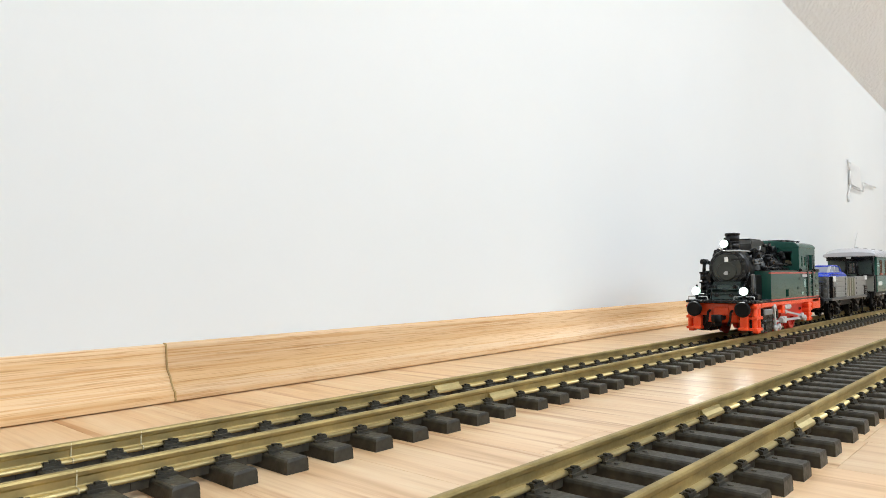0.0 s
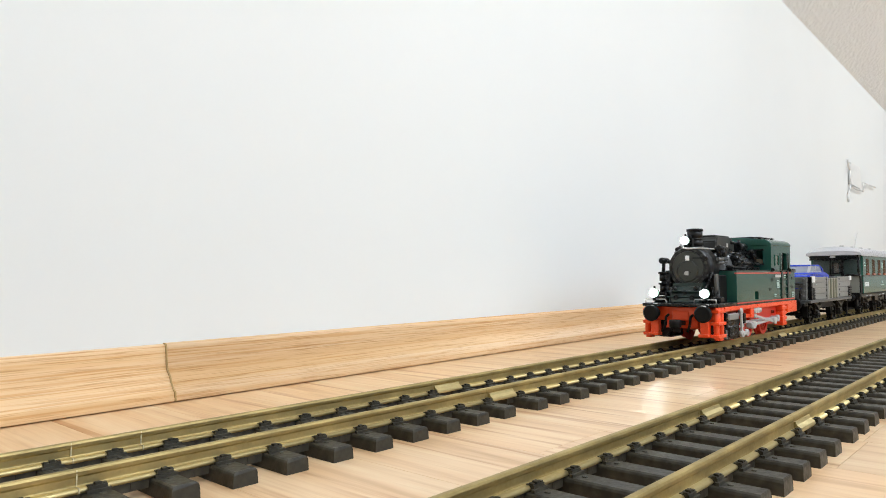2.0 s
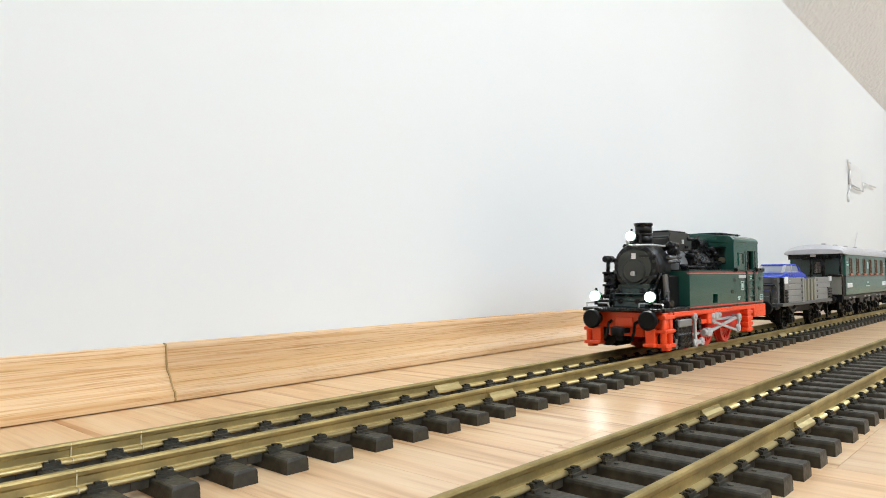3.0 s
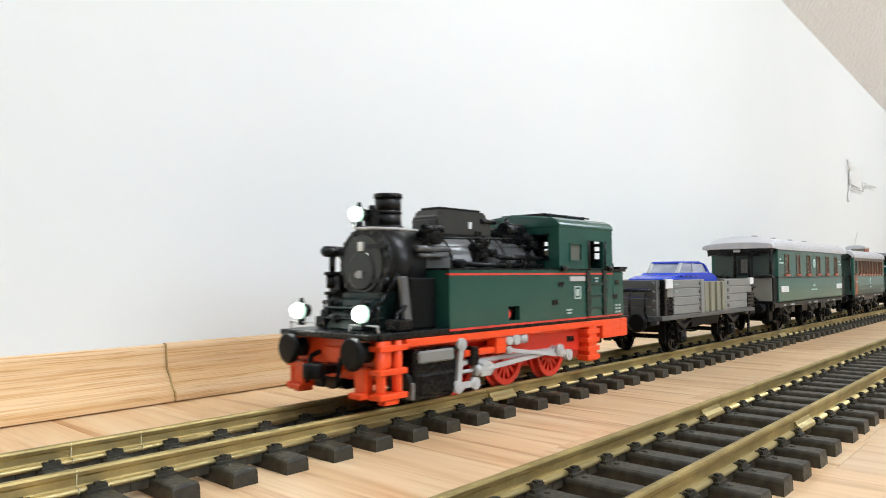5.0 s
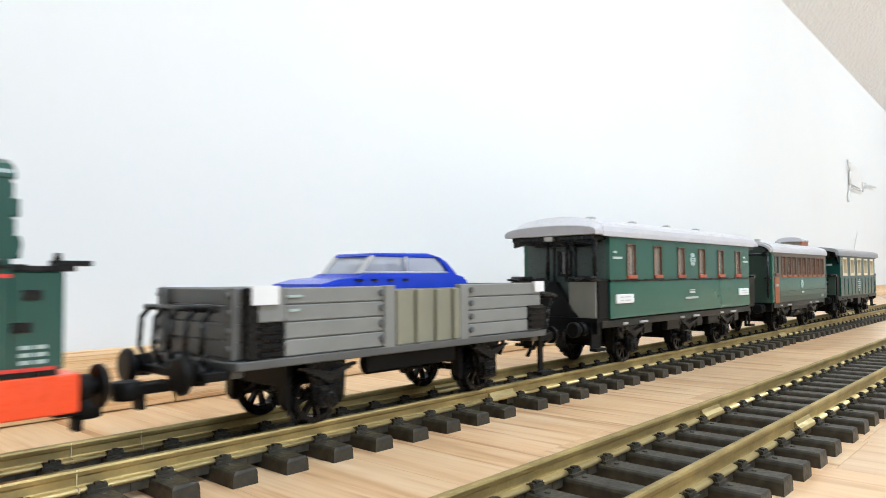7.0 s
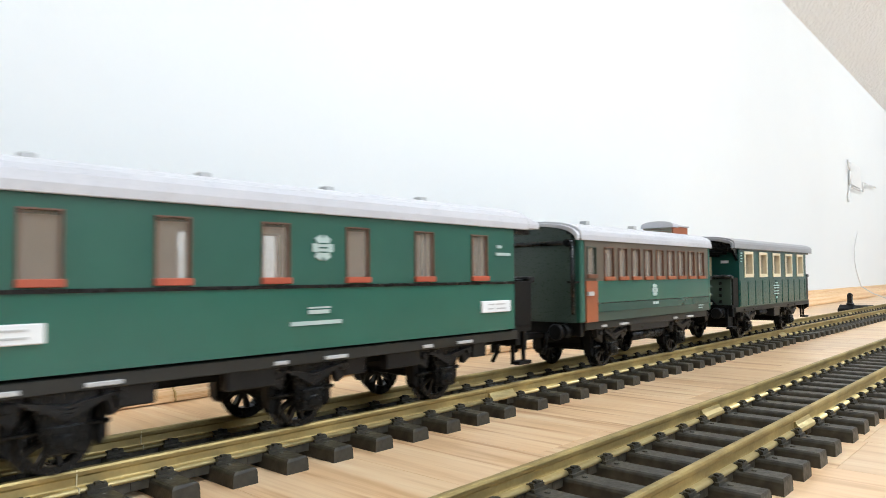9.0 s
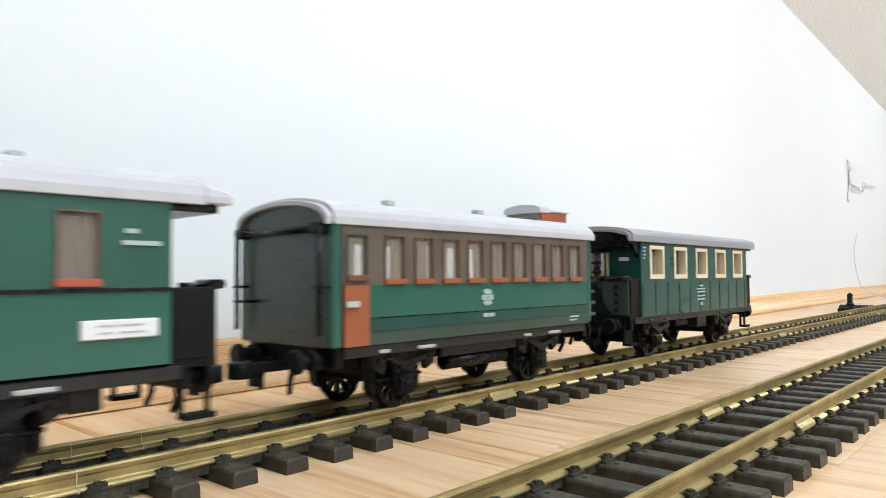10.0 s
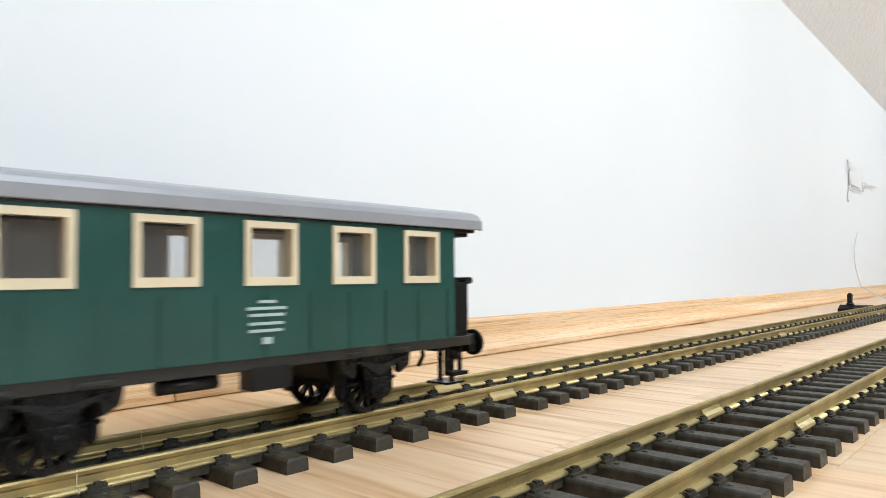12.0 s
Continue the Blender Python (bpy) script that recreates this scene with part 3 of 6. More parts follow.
# ---------------------------------------------------------------- locomotive
def build_locomotive():
    L = thing("locomotive", 0.4655, 0, RAIL_TOP, "dark green and red model steam tank locomotive with lit headlamps", "model train")
    # chassis
    bm = bmesh.new()
    box(bm, 0.4960, 0.7400, -0.0405, -0.034, 0.0500, 0.0545)
    box(bm, 0.4960, 0.7400, 0.034, 0.0405, 0.0500, 0.0545)
    box(bm, 0.4990, 0.7500, -0.034, 0.034, 0.0480, 0.0540)
    part("running_frame", bm, RED, L, "bright red frame", bevel=0.0005)
    block("frame_plate", 0.5420, 0.7200, -0.0200, -0.0160, 0.0250, 0.0480, RED_DARK, L)
    block("frame_plate", 0.5420, 0.7200, 0.0160, 0.0200, 0.0250, 0.0480, RED_DARK, L)
    for s in (-1, 1):
        ya, yb = sorted((s * 0.0405, s * 0.030))
        # rear box under the bunker, stepped rear guard, middle hanger
        block("rear_box", 0.7090, 0.7485, ya, yb, 0.0400, 0.0543, RED, L, bevel=0.0006)
        bm = bmesh.new()
        box(bm, 0.6885, 0.7000, ya, yb, 0.0245, 0.0500)
        for k in range(4):
            box(bm, 0.6855, 0.7030, *sorted((s * 0.0412, s * 0.031)), 0.0255 + k * 0.0064, 0.0290 + k * 0.0064)
        part("rear_guard", bm, RED, L, bevel=0.0004)
        bm = bmesh.new()
        box(bm, 0.5770, 0.5910, *sorted((s * 0.0395, s * 0.031)), 0.0395, 0.0500)
        box(bm, 0.5480, 0.5770, *sorted((s * 0.0380, s * 0.031)), 0.0400, 0.0440)
        part("guide_hanger", bm, RED, L, bevel=0.0006)
        block("slide_block", 0.5525, 0.5590, *sorted((s * 0.0400, s * 0.0340)), 0.0345, 0.0460, BLACK, L, bevel=0.0008)
        block("side_plate", 0.5910, 0.6860, *sorted((s * 0.033, s * 0.0295)), 0.0330, 0.0500, RED_DARK, L)
        # raised black block stands in for the shade inside a slot
        block("plate_slot", 0.6690, 0.6780, *sorted((s * 0.0336, s * 0.0320)), 0.0402, 0.0440, BLACK, L)
        # front steps: two posts and three treads
        bm = bmesh.new()
        for x in (0.4790, 0.4912):
            cyl(bm, (x, s * 0.0375, 0.0235), (x, s * 0.0375, 0.0545), 0.0030, 0.0030, 12)
        for z in (0.0250, 0.0380, 0.0505):
            box(bm, 0.4752, 0.4958, *sorted((s * 0.0415, s * 0.0325)), z - 0.0016, z + 0.0016)
        box(bm, 0.4800, 0.4900, *sorted((s * 0.0405, s * 0.0345)), 0.0205, 0.0235)
        part("front_step", bm, RED, L, bevel=0.0004)
        bm = bmesh.new()
        box(bm, 0.4735, 0.4800, *sorted((s * 0.0315, s * 0.0225)), 0.0260, 0.0400)
        box(bm, 0.4700, 0.4800, *sorted((s * 0.0325, s * 0.0215)), 0.0238, 0.0270)
        part("rail_guard", bm, RED, L, bevel=0.0006)
    bm = bmesh.new()
    box(bm, 0.4785, 0.4850, -0.0400, 0.0400, 0.0400, 0.0545)
    box(bm, 0.4800, 0.4850, -0.0180, 0.0180, 0.0320, 0.0400)
    box(bm, 0.4770, 0.4790, -0.0090, 0.0090, 0.0405, 0.0500)
    part("buffer_beam", bm, RED, L, "red front buffer beam", bevel=0.0006)
    buffer_pair(L, 0.4785, -0.0130, 0.0480, half=0.0282, r=0.0090)
    buffer_pair(L, 0.7520, 0.0110, 0.0470, r=0.0085)
    coupling(L, 0.480, -0.016, 0.037)
    coupling(L, 0.752, 0.014, 0.034)
    hoses(L, 0.4785, -1, (-0.013, 0.0135))
    # front deck
    bm = bmesh.new()
    box(bm, 0.4765, 0.5320, -0.0403, 0.0403, 0.0547, 0.0585)
    box(bm, 0.4690, 0.4800, -0.0390, 0.0390, 0.0552, 0.0584)
    part("front_deck", bm, BLACK, L, "black front deck", bevel=0.0006)
    bm = bmesh.new()
    prism(bm, [(0.4850, 0.0586), (0.4980, 0.0586), (0.4980, 0.0760), (0.4930, 0.0760)], "y", -0.0165, 0.0165)
    box(bm, 0.4980, 0.5300, -0.0170, 0.0170, 0.0586, 0.0800)
    for z in (0.0640, 0.0700):
        box(bm, 0.4865, 0.5000, -0.0190, 0.0190, z, z + 0.0016)
    part("smokebox_saddle", bm, GREEN_BLACK, L, bevel=0.0008)
    # lamps
    for x, y, z, r in ((0.4735, -0.0275, 0.0688, 0.0053), (0.4735, 0.0280, 0.0692, 0.0053), (0.4955, 0.0015, 0.1258, 0.0050)):
        bm = bmesh.new()
        cyl(bm, (x + 0.0023, y, z), (x + 0.0075, y, z), r * 0.84, r * 0.70, 22)
        cyl(bm, (x + 0.003, y, z + r * 0.8), (x + 0.003, y, z + r + 0.0022), 0.0016, 0.0010, 8)
        cyl(bm, (x + 0.003, y, z - r - 0.003), (x + 0.003, y, z - r * 0.8), 0.0022, 0.0022, 8)
        lamp = part("headlamp", bm, BLACK, L)
        bm = bmesh.new()
        cyl(bm, (x - 0.0030, y, z), (x - 0.0022, y, z), r * 0.40, r * 0.66, 22)
        cyl(bm, (x - 0.0022, y, z), (x - 0.0004, y, z), r * 0.66, r * 0.78, 22)
        part("lens", bm, LAMP, lamp, "brightly lit white lens")
        bm = bmesh.new()
        cyl(bm, (x - 0.0003, y, z), (x + 0.0022, y, z), r * 0.90, r * 0.94, 22)
        part("lamp_rim", bm, LAMP_RIM, lamp, "pale translucent rim lit from within")
    for y in (-0.0335, 0.0120):
        bm = bmesh.new()
        cyl(bm, (0.481, y, 0.0585), (0.481, y, 0.0740), 0.0007, 0.0007, 6)
        cyl(bm, (0.481, y, 0.0735), (0.481, y, 0.0755), 0.0013, 0.0013, 8)
        part("marker_rod", bm, BLACK, L)
    pb = bmesh.new()
    pipe(pb, [(0.4980, 0.007, 0.1215), (0.4970, 0.0035, 0.1178), (0.4970, -0.0035, 0.1170), (0.4990, -0.010, 0.1172), (0.5115, -0.0165, 0.1170), (0.528, -0.018, 0.1165)], 0.0009, 8)
    part("lamp_bracket", pb, GREY_LIGHT, L)
    # hand rail, coloured pale for the glints on it, pins and pipes over the front deck
    for s in (-1, 1):
        bm = bmesh.new()
        pipe(bm, [(0.4770, s * 0.0385, 0.0585), (0.4765, s * 0.0385, 0.0625), (0.4765, s * 0.0160, 0.0625), (0.4775, s * 0.0150, 0.0585)], 0.0006, 6)
        part("deck_rail_glints", bm, GREY_LIGHT, L)
    for y, z, x in ((-0.0090, 0.0640, 0.4890), (0.0085, 0.0640, 0.4890), (0.0000, 0.0700, 0.4915), (-0.0120, 0.0735, 0.4925), (0.0120, 0.0735, 0.4925)):
        bm = bmesh.new()
        cyl(bm, (x - 0.0028, y, z), (x + 0.0020, y, z), 0.0026, 0.0030, 12)
        cyl(bm, (x - 0.0040, y, z), (x - 0.0028, y, z), 0.0012, 0.0014, 8)
        part("deck_fitting", bm, BLACK, L)
    for s in (-1, 1):
        bm = bmesh.new()
        pipe(bm, [(0.4880, s * 0.0200, 0.0586), (0.4900, s * 0.0205, 0.0700), (0.4990, s * 0.0225, 0.0800), (0.5060, s * 0.0236, 0.0905)], 0.0013, 8)
        pipe(bm, [(0.4950, s * 0.0330, 0.0586), (0.4960, s * 0.0330, 0.0680), (0.5060, s * 0.0300, 0.0720)], 0.0011, 6)
        part("pipe", bm, BLACK, L)
        block("deck_box", 0.4930, 0.5045, *sorted((s * 0.0370, s * 0.0260)), 0.0586, 0.0650, BLACK, L, bevel=0.0008)
    # smokebox, boiler
    cz = 0.0965
    bm = bmesh.new()
    cyl(bm, (0.5030, 0, cz), (0.5300, 0, cz), 0.0228, 0.0228, 40)
    cyl(bm, (0.5005, 0, cz), (0.5030, 0, cz), 0.0215, 0.0228, 40)
    part("smokebox", bm, CHARCOAL, L)
    # door and bolts paler than the barrel, with headlamp light in their colour
    bm = bmesh.new()
    cyl(bm, (0.4991, 0, cz), (0.5007, 0, cz), 0.0170, 0.0180, 36)
    cyl(bm, (0.4979, 0, cz - 0.004), (0.4993, 0, cz - 0.004), 0.0105, 0.0122, 30)
    door = part("smokebox_door", bm, SMOKE, L)
    bm = bmesh.new()
    box(bm, 0.4963, 0.4983, -0.0015, 0.0015, cz - 0.0085, cz - 0.0040)
    cyl(bm, (0.4960, 0.001, cz - 0.0065), (0.4980, 0.001, cz - 0.0065), 0.0018, 0.0018, 10)
    part("door_handle", bm, GREY_LIGHT, door)
    block("number_plate", 0.4977, 0.4992, -0.0020, 0.0020, cz + 0.0075, cz + 0.0130, WHITE, door)
    bm = bmesh.new()
    for z in (cz + 0.010, cz - 0.010):
        box(bm, 0.4980, 0.4995, -0.0215, -0.0060, z - 0.0012, z + 0.0012)
        cyl(bm, (0.4995, -0.0205, z - 0.002), (0.4995, -0.0205, z + 0.002), 0.0018, 0.0018, 8)
    part("door_hinge", bm, CHARCOAL, door)
    bm = bmesh.new()
    for k in range(14):
        a = 2 * math.pi * k / 14 + 0.2
        cyl(bm, (0.4995, 0.0200 * math.cos(a), cz + 0.0200 * math.sin(a)), (0.5020, 0.0200 * math.cos(a), cz + 0.0200 * math.sin(a)), 0.0016, 0.0014, 8)
    part("door_bolt_ring", bm, SMOKE, L)
    bm = bmesh.new()
    cyl(bm, (0.5300, 0, cz), (0.6500, 0, cz), 0.0205, 0.0205, 40)
    part("boiler", bm, BOILER, L, "shiny dark grey boiler")
    for x in (0.5310, 0.5560, 0.5830, 0.6120, 0.6400):
        bm = bmesh.new()
        cyl(bm, (x - 0.0012, 0, cz), (x + 0.0012, 0, cz), 0.0211, 0.0211, 40)
        part("boiler_band", bm, BLACK, L)
    # chimney
    bm = bmesh.new()
    cyl(bm, (0.5205, 0, 0.1165), (0.5205, 0, 0.1200), 0.0104, 0.0090, 28)
    cyl(bm, (0.5205, 0, 0.1200), (0.5205, 0, 0.1270), 0.0084, 0.0080, 28)
    cyl(bm, (0.5205, 0, 0.1272), (0.5205, 0, 0.1290), 0.0084, 0.0084, 28)
    cyl(bm, (0.5205, 0, 0.1292), (0.5205, 0, 0.1370), 0.0080, 0.0082, 28)
    chim = part("chimney", bm, CHARCOAL, L)
    bm = bmesh.new()
    cyl(bm, (0.5205, 0, 0.1368), (0.5205, 0, 0.1394), 0.0090, 0.0088, 28)
    cyl(bm, (0.5205, 0, 0.1394), (0.5205, 0, 0.1396), 0.0066, 0.0066, 28)
    part("rim", bm, BLACK, chim)
    bm = bmesh.new()
    box(bm, 0.5040, 0.5105, -0.0035, 0.0035, 0.1185, 0.1290)
    cyl(bm, (0.5072, 0, 0.1285), (0.5072, 0, 0.1318), 0.0022, 0.0018, 10)
    part("bell", bm, BLACK, L, bevel=0.0005)
    # long dome casing
    bm = bmesh.new()
    prism(bm, [(0.5520, 0.1150), (0.6085, 0.1150), (0.6085, 0.1275), (0.6040, 0.1275), (0.6020, 0.1322), (0.5560, 0.1322), (0.5545, 0.1288), (0.5520, 0.1265)], "y", -0.0115, 0.0115)
    dome = part("dome_casing", bm, DOME, L, bevel=0.0012, segments=2)
    bm = bmesh.new()
    box(bm, 0.5580, 0.6000, -0.0085, 0.0085, 0.1320, 0.1340)
    part("casing_lid", bm, BLACK, dome, bevel=0.0005)
    bm = bmesh.new()
    cyl(bm, (0.5960, -0.0118, 0.1262), (0.6120, -0.0118, 0.1262), 0.0016, 0.0016, 8)
    box(bm, 0.5900, 0.5960, -0.0128, -0.0112, 0.1160, 0.1190)
    part("casing_rail", bm, BLACK, dome)
    block("white_spot", 0.5830, 0.5855, -0.0126, -0.0113, 0.1205, 0.1250, WHITE, dome)
    # fittings on the boiler
    for s in (-1, 1):
        bm = bmesh.new()
        cyl(bm, (0.5350, s * 0.0190, 0.1120), (0.5350, s * 0.0290, 0.1120), 0.0040, 0.0040, 14)
        cyl(bm, (0.5270, s * 0.0235, 0.1175), (0.5440, s * 0.0235, 0.1175), 0.0026, 0.0026, 12)
        cyl(bm, (0.5320, s * 0.0150, 0.1140), (0.5320, s * 0.0235, 0.1200), 0.0030, 0.0024, 10)
        box(bm, 0.5280, 0.5330, s * 0.0235 - 0.002, s * 0.0235 + 0.002, 0.1050, 0.1150)
        part("injector", bm, BLACK, L)
        bm = bmesh.new()
        pipe(bm, [(0.5200, s * 0.0245, 0.1055), (0.5480, s * 0.0245, 0.1055)], 0.0019, 10)
        pipe(bm, [(0.5230, s * 0.0240, 0.1015), (0.5480, s * 0.0240, 0.1015)], 0.0013, 8)
        part("pipe", bm, BOILER, L)
        bm = bmesh.new()
        pipe(bm, [(0.5960, s * 0.0215, 0.1040), (0.5990, s * 0.0250, 0.1015), (0.6490, s * 0.0258, 0.1010)], 0.0018, 10)
        pipe(bm, [(0.5600, s * 0.0240, 0.0965), (0.6490, s * 0.0260, 0.0955)], 0.0016, 8)
        pipe(bm, [(0.5320, s * 0.0208, 0.1125), (0.6480, s * 0.0200, 0.1150)], 0.0009, 6)
        part("pipe", bm, BLACK, L)
        for x, z in ((0.5790, 0.1075), (0.5850, 0.1110), (0.5835, 0.1015), (0.5930, 0.1040), (0.6260, 0.0965), (0.5600, 0.0965), (0.6080, 0.0965)):
            bm = bmesh.new()
            cyl(bm, (x, s * 0.0180, z), (x, s * 0.0266, z), 0.0034, 0.0030, 10)
            cyl(bm, (x, s * 0.0266, z), (x, s * 0.0276, z), 0.0018, 0.0014, 8)
            part("valve", bm, BLACK, L)
        block("valve_chest", 0.5770, 0.5900, *sorted((s * 0.0175, s * 0.0235)), 0.0960, 0.1090, BLACK, L, bevel=0.0008)
        # steam pipe down to the cylinder
        bm = bmesh.new()
        prism(bm, [(0.5055, 0.0590), (0.5120, 0.0590), (0.5080, 0.0890), (0.5020, 0.0890)], "y", *sorted((s * 0.0265, s * 0.0300)))
        part("steam_pipe", bm, BOILER, L, bevel=0.0008)
        bm = bmesh.new()
        box(bm, 0.5100, 0.5310, *sorted((s * 0.0170, s * 0.0300)), 0.0586, 0.0880)
        part("side_casing", bm, BLACK_DULL, L, bevel=0.0008)
    # air pump on the far side of the smokebox
    bm = bmesh.new()
    for z0, z1, r in ((0.0660, 0.0700, 0.0055), (0.0700, 0.0780, 0.0042), (0.0780, 0.0800, 0.0058), (0.0820, 0.0900, 0.0046), (0.0900, 0.0922, 0.0058)):
        cyl(bm, (0.5010, 0.0285, z0), (0.5010, 0.0285, z1), r, r, 14)
    cyl(bm, (0.5010, 0.0285, 0.0795), (0.5010, 0.0285, 0.0825), 0.0025, 0.0025, 10)
    part("air_pump", bm, BLACK, L)
    block("pump_bracket", 0.4985, 0.5120, 0.0200, 0.0280, 0.0670, 0.0900, BLACK, L, bevel=0.0006)
    bm = bmesh.new()
    cyl(bm, (0.4930, 0.0270, 0.1045), (0.5060, 0.0270, 0.1045), 0.0034, 0.0034, 14)
    cyl(bm, (0.4915, 0.0270, 0.1045), (0.4935, 0.0270, 0.1045), 0.0022, 0.0034, 14)
    pipe(bm, [(0.5030, 0.0270, 0.1040), (0.5040, 0.0215, 0.1030)], 0.0022, 8)
    pipe(bm, [(0.4990, 0.0270, 0.1030), (0.4995, 0.0280, 0.0920)], 0.0020, 8)
    part("feed_pump", bm, BLACK, L)
    # side tanks with red lining
    for s in (-1, 1):
        ya, yb = sorted((s * 0.0405, s * 0.0210))
        bm = bmesh.new()
        panel(bm, 0.5313, 0.7255, 0.0565, 0.0925, *sorted((s * 0.0405, s * 0.0365)),
              [(0.5885, 0.6005, 0.0600, 0.0690)])
        box(bm, 0.5313, 0.7255, *sorted((s * 0.0364, s * 0.0310)), 0.0565, 0.0580)
        box(bm, 0.5313, 0.5340, *sorted((s * 0.0365, s * 0.0205)), 0.0565, 0.0925)
        tank = part("side_tank", bm, GREEN, L, "dark green side tank with thin red lines")
        block("tank_lid", 0.5318, 0.6490, *sorted((s * 0.0400, s * 0.0200)), 0.0925, 0.0937, BLACK, tank)
        block("lining", 0.5311, 0.7255, *sorted((s * 0.0407, s * 0.0380)), 0.0893, 0.0906, STRIPE, tank)
        block("lining", 0.5311, 0.7400, *sorted((s * 0.0407, s * 0.0380)), 0.0566, 0.0579, STRIPE, tank)
        block("tank_base", 0.5290, 0.7410, *sorted((s * 0.0403, s * 0.0220)), 0.0546, 0.0565, BLACK, L)
        block("pocket_back", 0.5865, 0.6025, *sorted((s * 0.0350, s * 0.0310)), 0.0585, 0.0705, BLACK, tank)
        bm = bmesh.new()
        cyl(bm, (0.5905, s * 0.0345, 0.0640), (0.5905, s * 0.0385, 0.0640), 0.0030, 0.0030, 14)
        part("filler_knob", bm, RED_DARK, tank)
        bm = bmesh.new()
        for x, z in ((0.6505, 0.0825), (0.6425, 0.0700)):
            box(bm, x - 0.0035, x + 0.0035, *sorted((s * 0.0408, s * 0.0400)), z - 0.0018, z + 0.0018)
        part("socket", bm, BLACK, tank)
    # bunker
    bm = bmesh.new()
    box(bm, 0.7256, 0.7430, -0.0405, 0.0405, 0.0565, 0.0915)
    bunker = part("bunker", bm, GREEN, L, bevel=0.0006)
    bm = bmesh.new()
    box(bm, 0.7256, 0.7465, -0.0410, 0.0410, 0.0915, 0.0935)
    for y in (-0.036, 0.036):
        box(bm, 0.7400, 0.7530, y - 0.003, y + 0.003, 0.0935, 0.0955)
    part("bunker_rim", bm, BLACK, bunker)
    bm = bmesh.new()
    for x, z in ((0.7322, 0.0832), (0.7290, 0.0720)):
        box(bm, x - 0.0032, x + 0.0032, -0.0409, -0.0400, z - 0.0018, z + 0.0018)
    part("socket", bm, BLACK, bunker)
    bars(L, 0.7285, 0.0650, [(0, 0.0035), (0, 0.0035), (0, 0.0035)], 0.0014, 0.0026, -0.0409, name="lettering")
    bars(L, 0.7335, 0.0650, [(0, 0.0035), (0, 0.0035), (0, 0.0035)], 0.0014, 0.0026, -0.0409, name="lettering")
    block("maker_plate", 0.6616, 0.6830, -0.0412, -0.0400, 0.0845, 0.0880, GREY_LIGHT, L)
    bm = bmesh.new()
    box(bm, 0.6677, 0.6767, -0.0411, -0.0400, 0.0715, 0.0725)
    box(bm, 0.6677, 0.6767, -0.0411, -0.0400, 0.0800, 0.0810)
    box(bm, 0.6677, 0.6687, -0.0411, -0.0400, 0.0725, 0.0800)
    box(bm, 0.6757, 0.6767, -0.0411, -0.0400, 0.0725, 0.0800)
    box(bm, 0.6699, 0.6745, -0.0410, -0.0400, 0.0738, 0.0787)
    part("crest_plate", bm, PRINT, L)
    bars(L, 0.6570, 0.0640, [(0, 0.0075), (0.001, 0.0065)], 0.0012, 0.0022, -0.0409)
    bars(L, 0.6970, 0.0865, [(0, 0.0055), (0.001, 0.0045)], 0.0013, 0.0024, -0.0409)
    # cab
    half, zr = 0.0405, 0.1255
    for s in (-1, 1):
        bm = bmesh.new()
        panel(bm, 0.6490, 0.7255, 0.0937, zr - 0.002, *sorted((s * half, s * 0.0375)), [(0.6892, 0.7108 if s < 0 else 0.7010, 0.0940 if s < 0 else 0.1010, 0.1148), (0.6622, 0.6788, 0.0985, 0.1125)])
        side = part("cab_side", bm, GREEN, L)
        side_window(side, 0.6622, 0.6788, 0.0985, 0.1125, s * half, GREEN, GREEN, CABPANE, 0.0010, deep=0.0015)
        for x in (0.6880, 0.7120):
            rod("handrail", (x, s * 0.0418, 0.0930), (x, s * 0.0418, 0.1150), 0.0007, BLACK, side, seg=6)
        bm = bmesh.new()
        for x in (0.6530, 0.7190):
            cyl(bm, (x - 0.003, s * 0.0412, 0.0938), (x + 0.003, s * 0.0412, 0.0938), 0.0022, 0.0022, 10)
        box(bm, 0.6490, 0.7250, *sorted((s * 0.0413, s * 0.0390)), 0.0926, 0.0937)
        part("cab_sill", bm, BLACK, side)
        # ribs coloured near black to stand in for the shade of their recess
        bm = bmesh.new()
        for x in (0.6875, 0.7115):
            box(bm, x - 0.0024, x + 0.0024, *sorted((s * 0.0416, s * 0.0402)), 0.0580, 0.0925)
            for z in (0.0625, 0.0700, 0.0775, 0.0850):
                box(bm, x - 0.0034, x + 0.0034, *sorted((s * 0.0420, s * 0.0402)), z - 0.0016, z + 0.0016)
        for z in (0.0640, 0.0730, 0.0820):
            box(bm, 0.6895, 0.7095, *sorted((s * 0.0411, s * 0.0403)), z - 0.0007, z + 0.0007)
        part("cab_steps", bm, GREEN_BLACK, side)
    for x, nm in ((0.6490, "cab_front"), (0.7225, "cab_back")):
        bm = bmesh.new()
        for s in (-1, 1):
            box(bm, x, x + 0.003, *sorted((s * 0.0375, s * 0.0310)), 0.0925, zr)
            box(bm, x, x + 0.003, *sorted((s * 0.0310, s * 0.0170)), 0.0925, 0.1010)
            box(bm, x, x + 0.003, *sorted((s * 0.0310, s * 0.0170)), 0.1180, zr)
        box(bm, x, x + 0.003, -0.0170, 0.0170, 0.0925, zr)
        prism(bm, [(-0.0375, zr), (0.0375, zr), (0.031, 0.1305), (-0.031, 0.1305)], "x", x, x + 0.003)
        cf = part(nm, bm, GREEN, L)
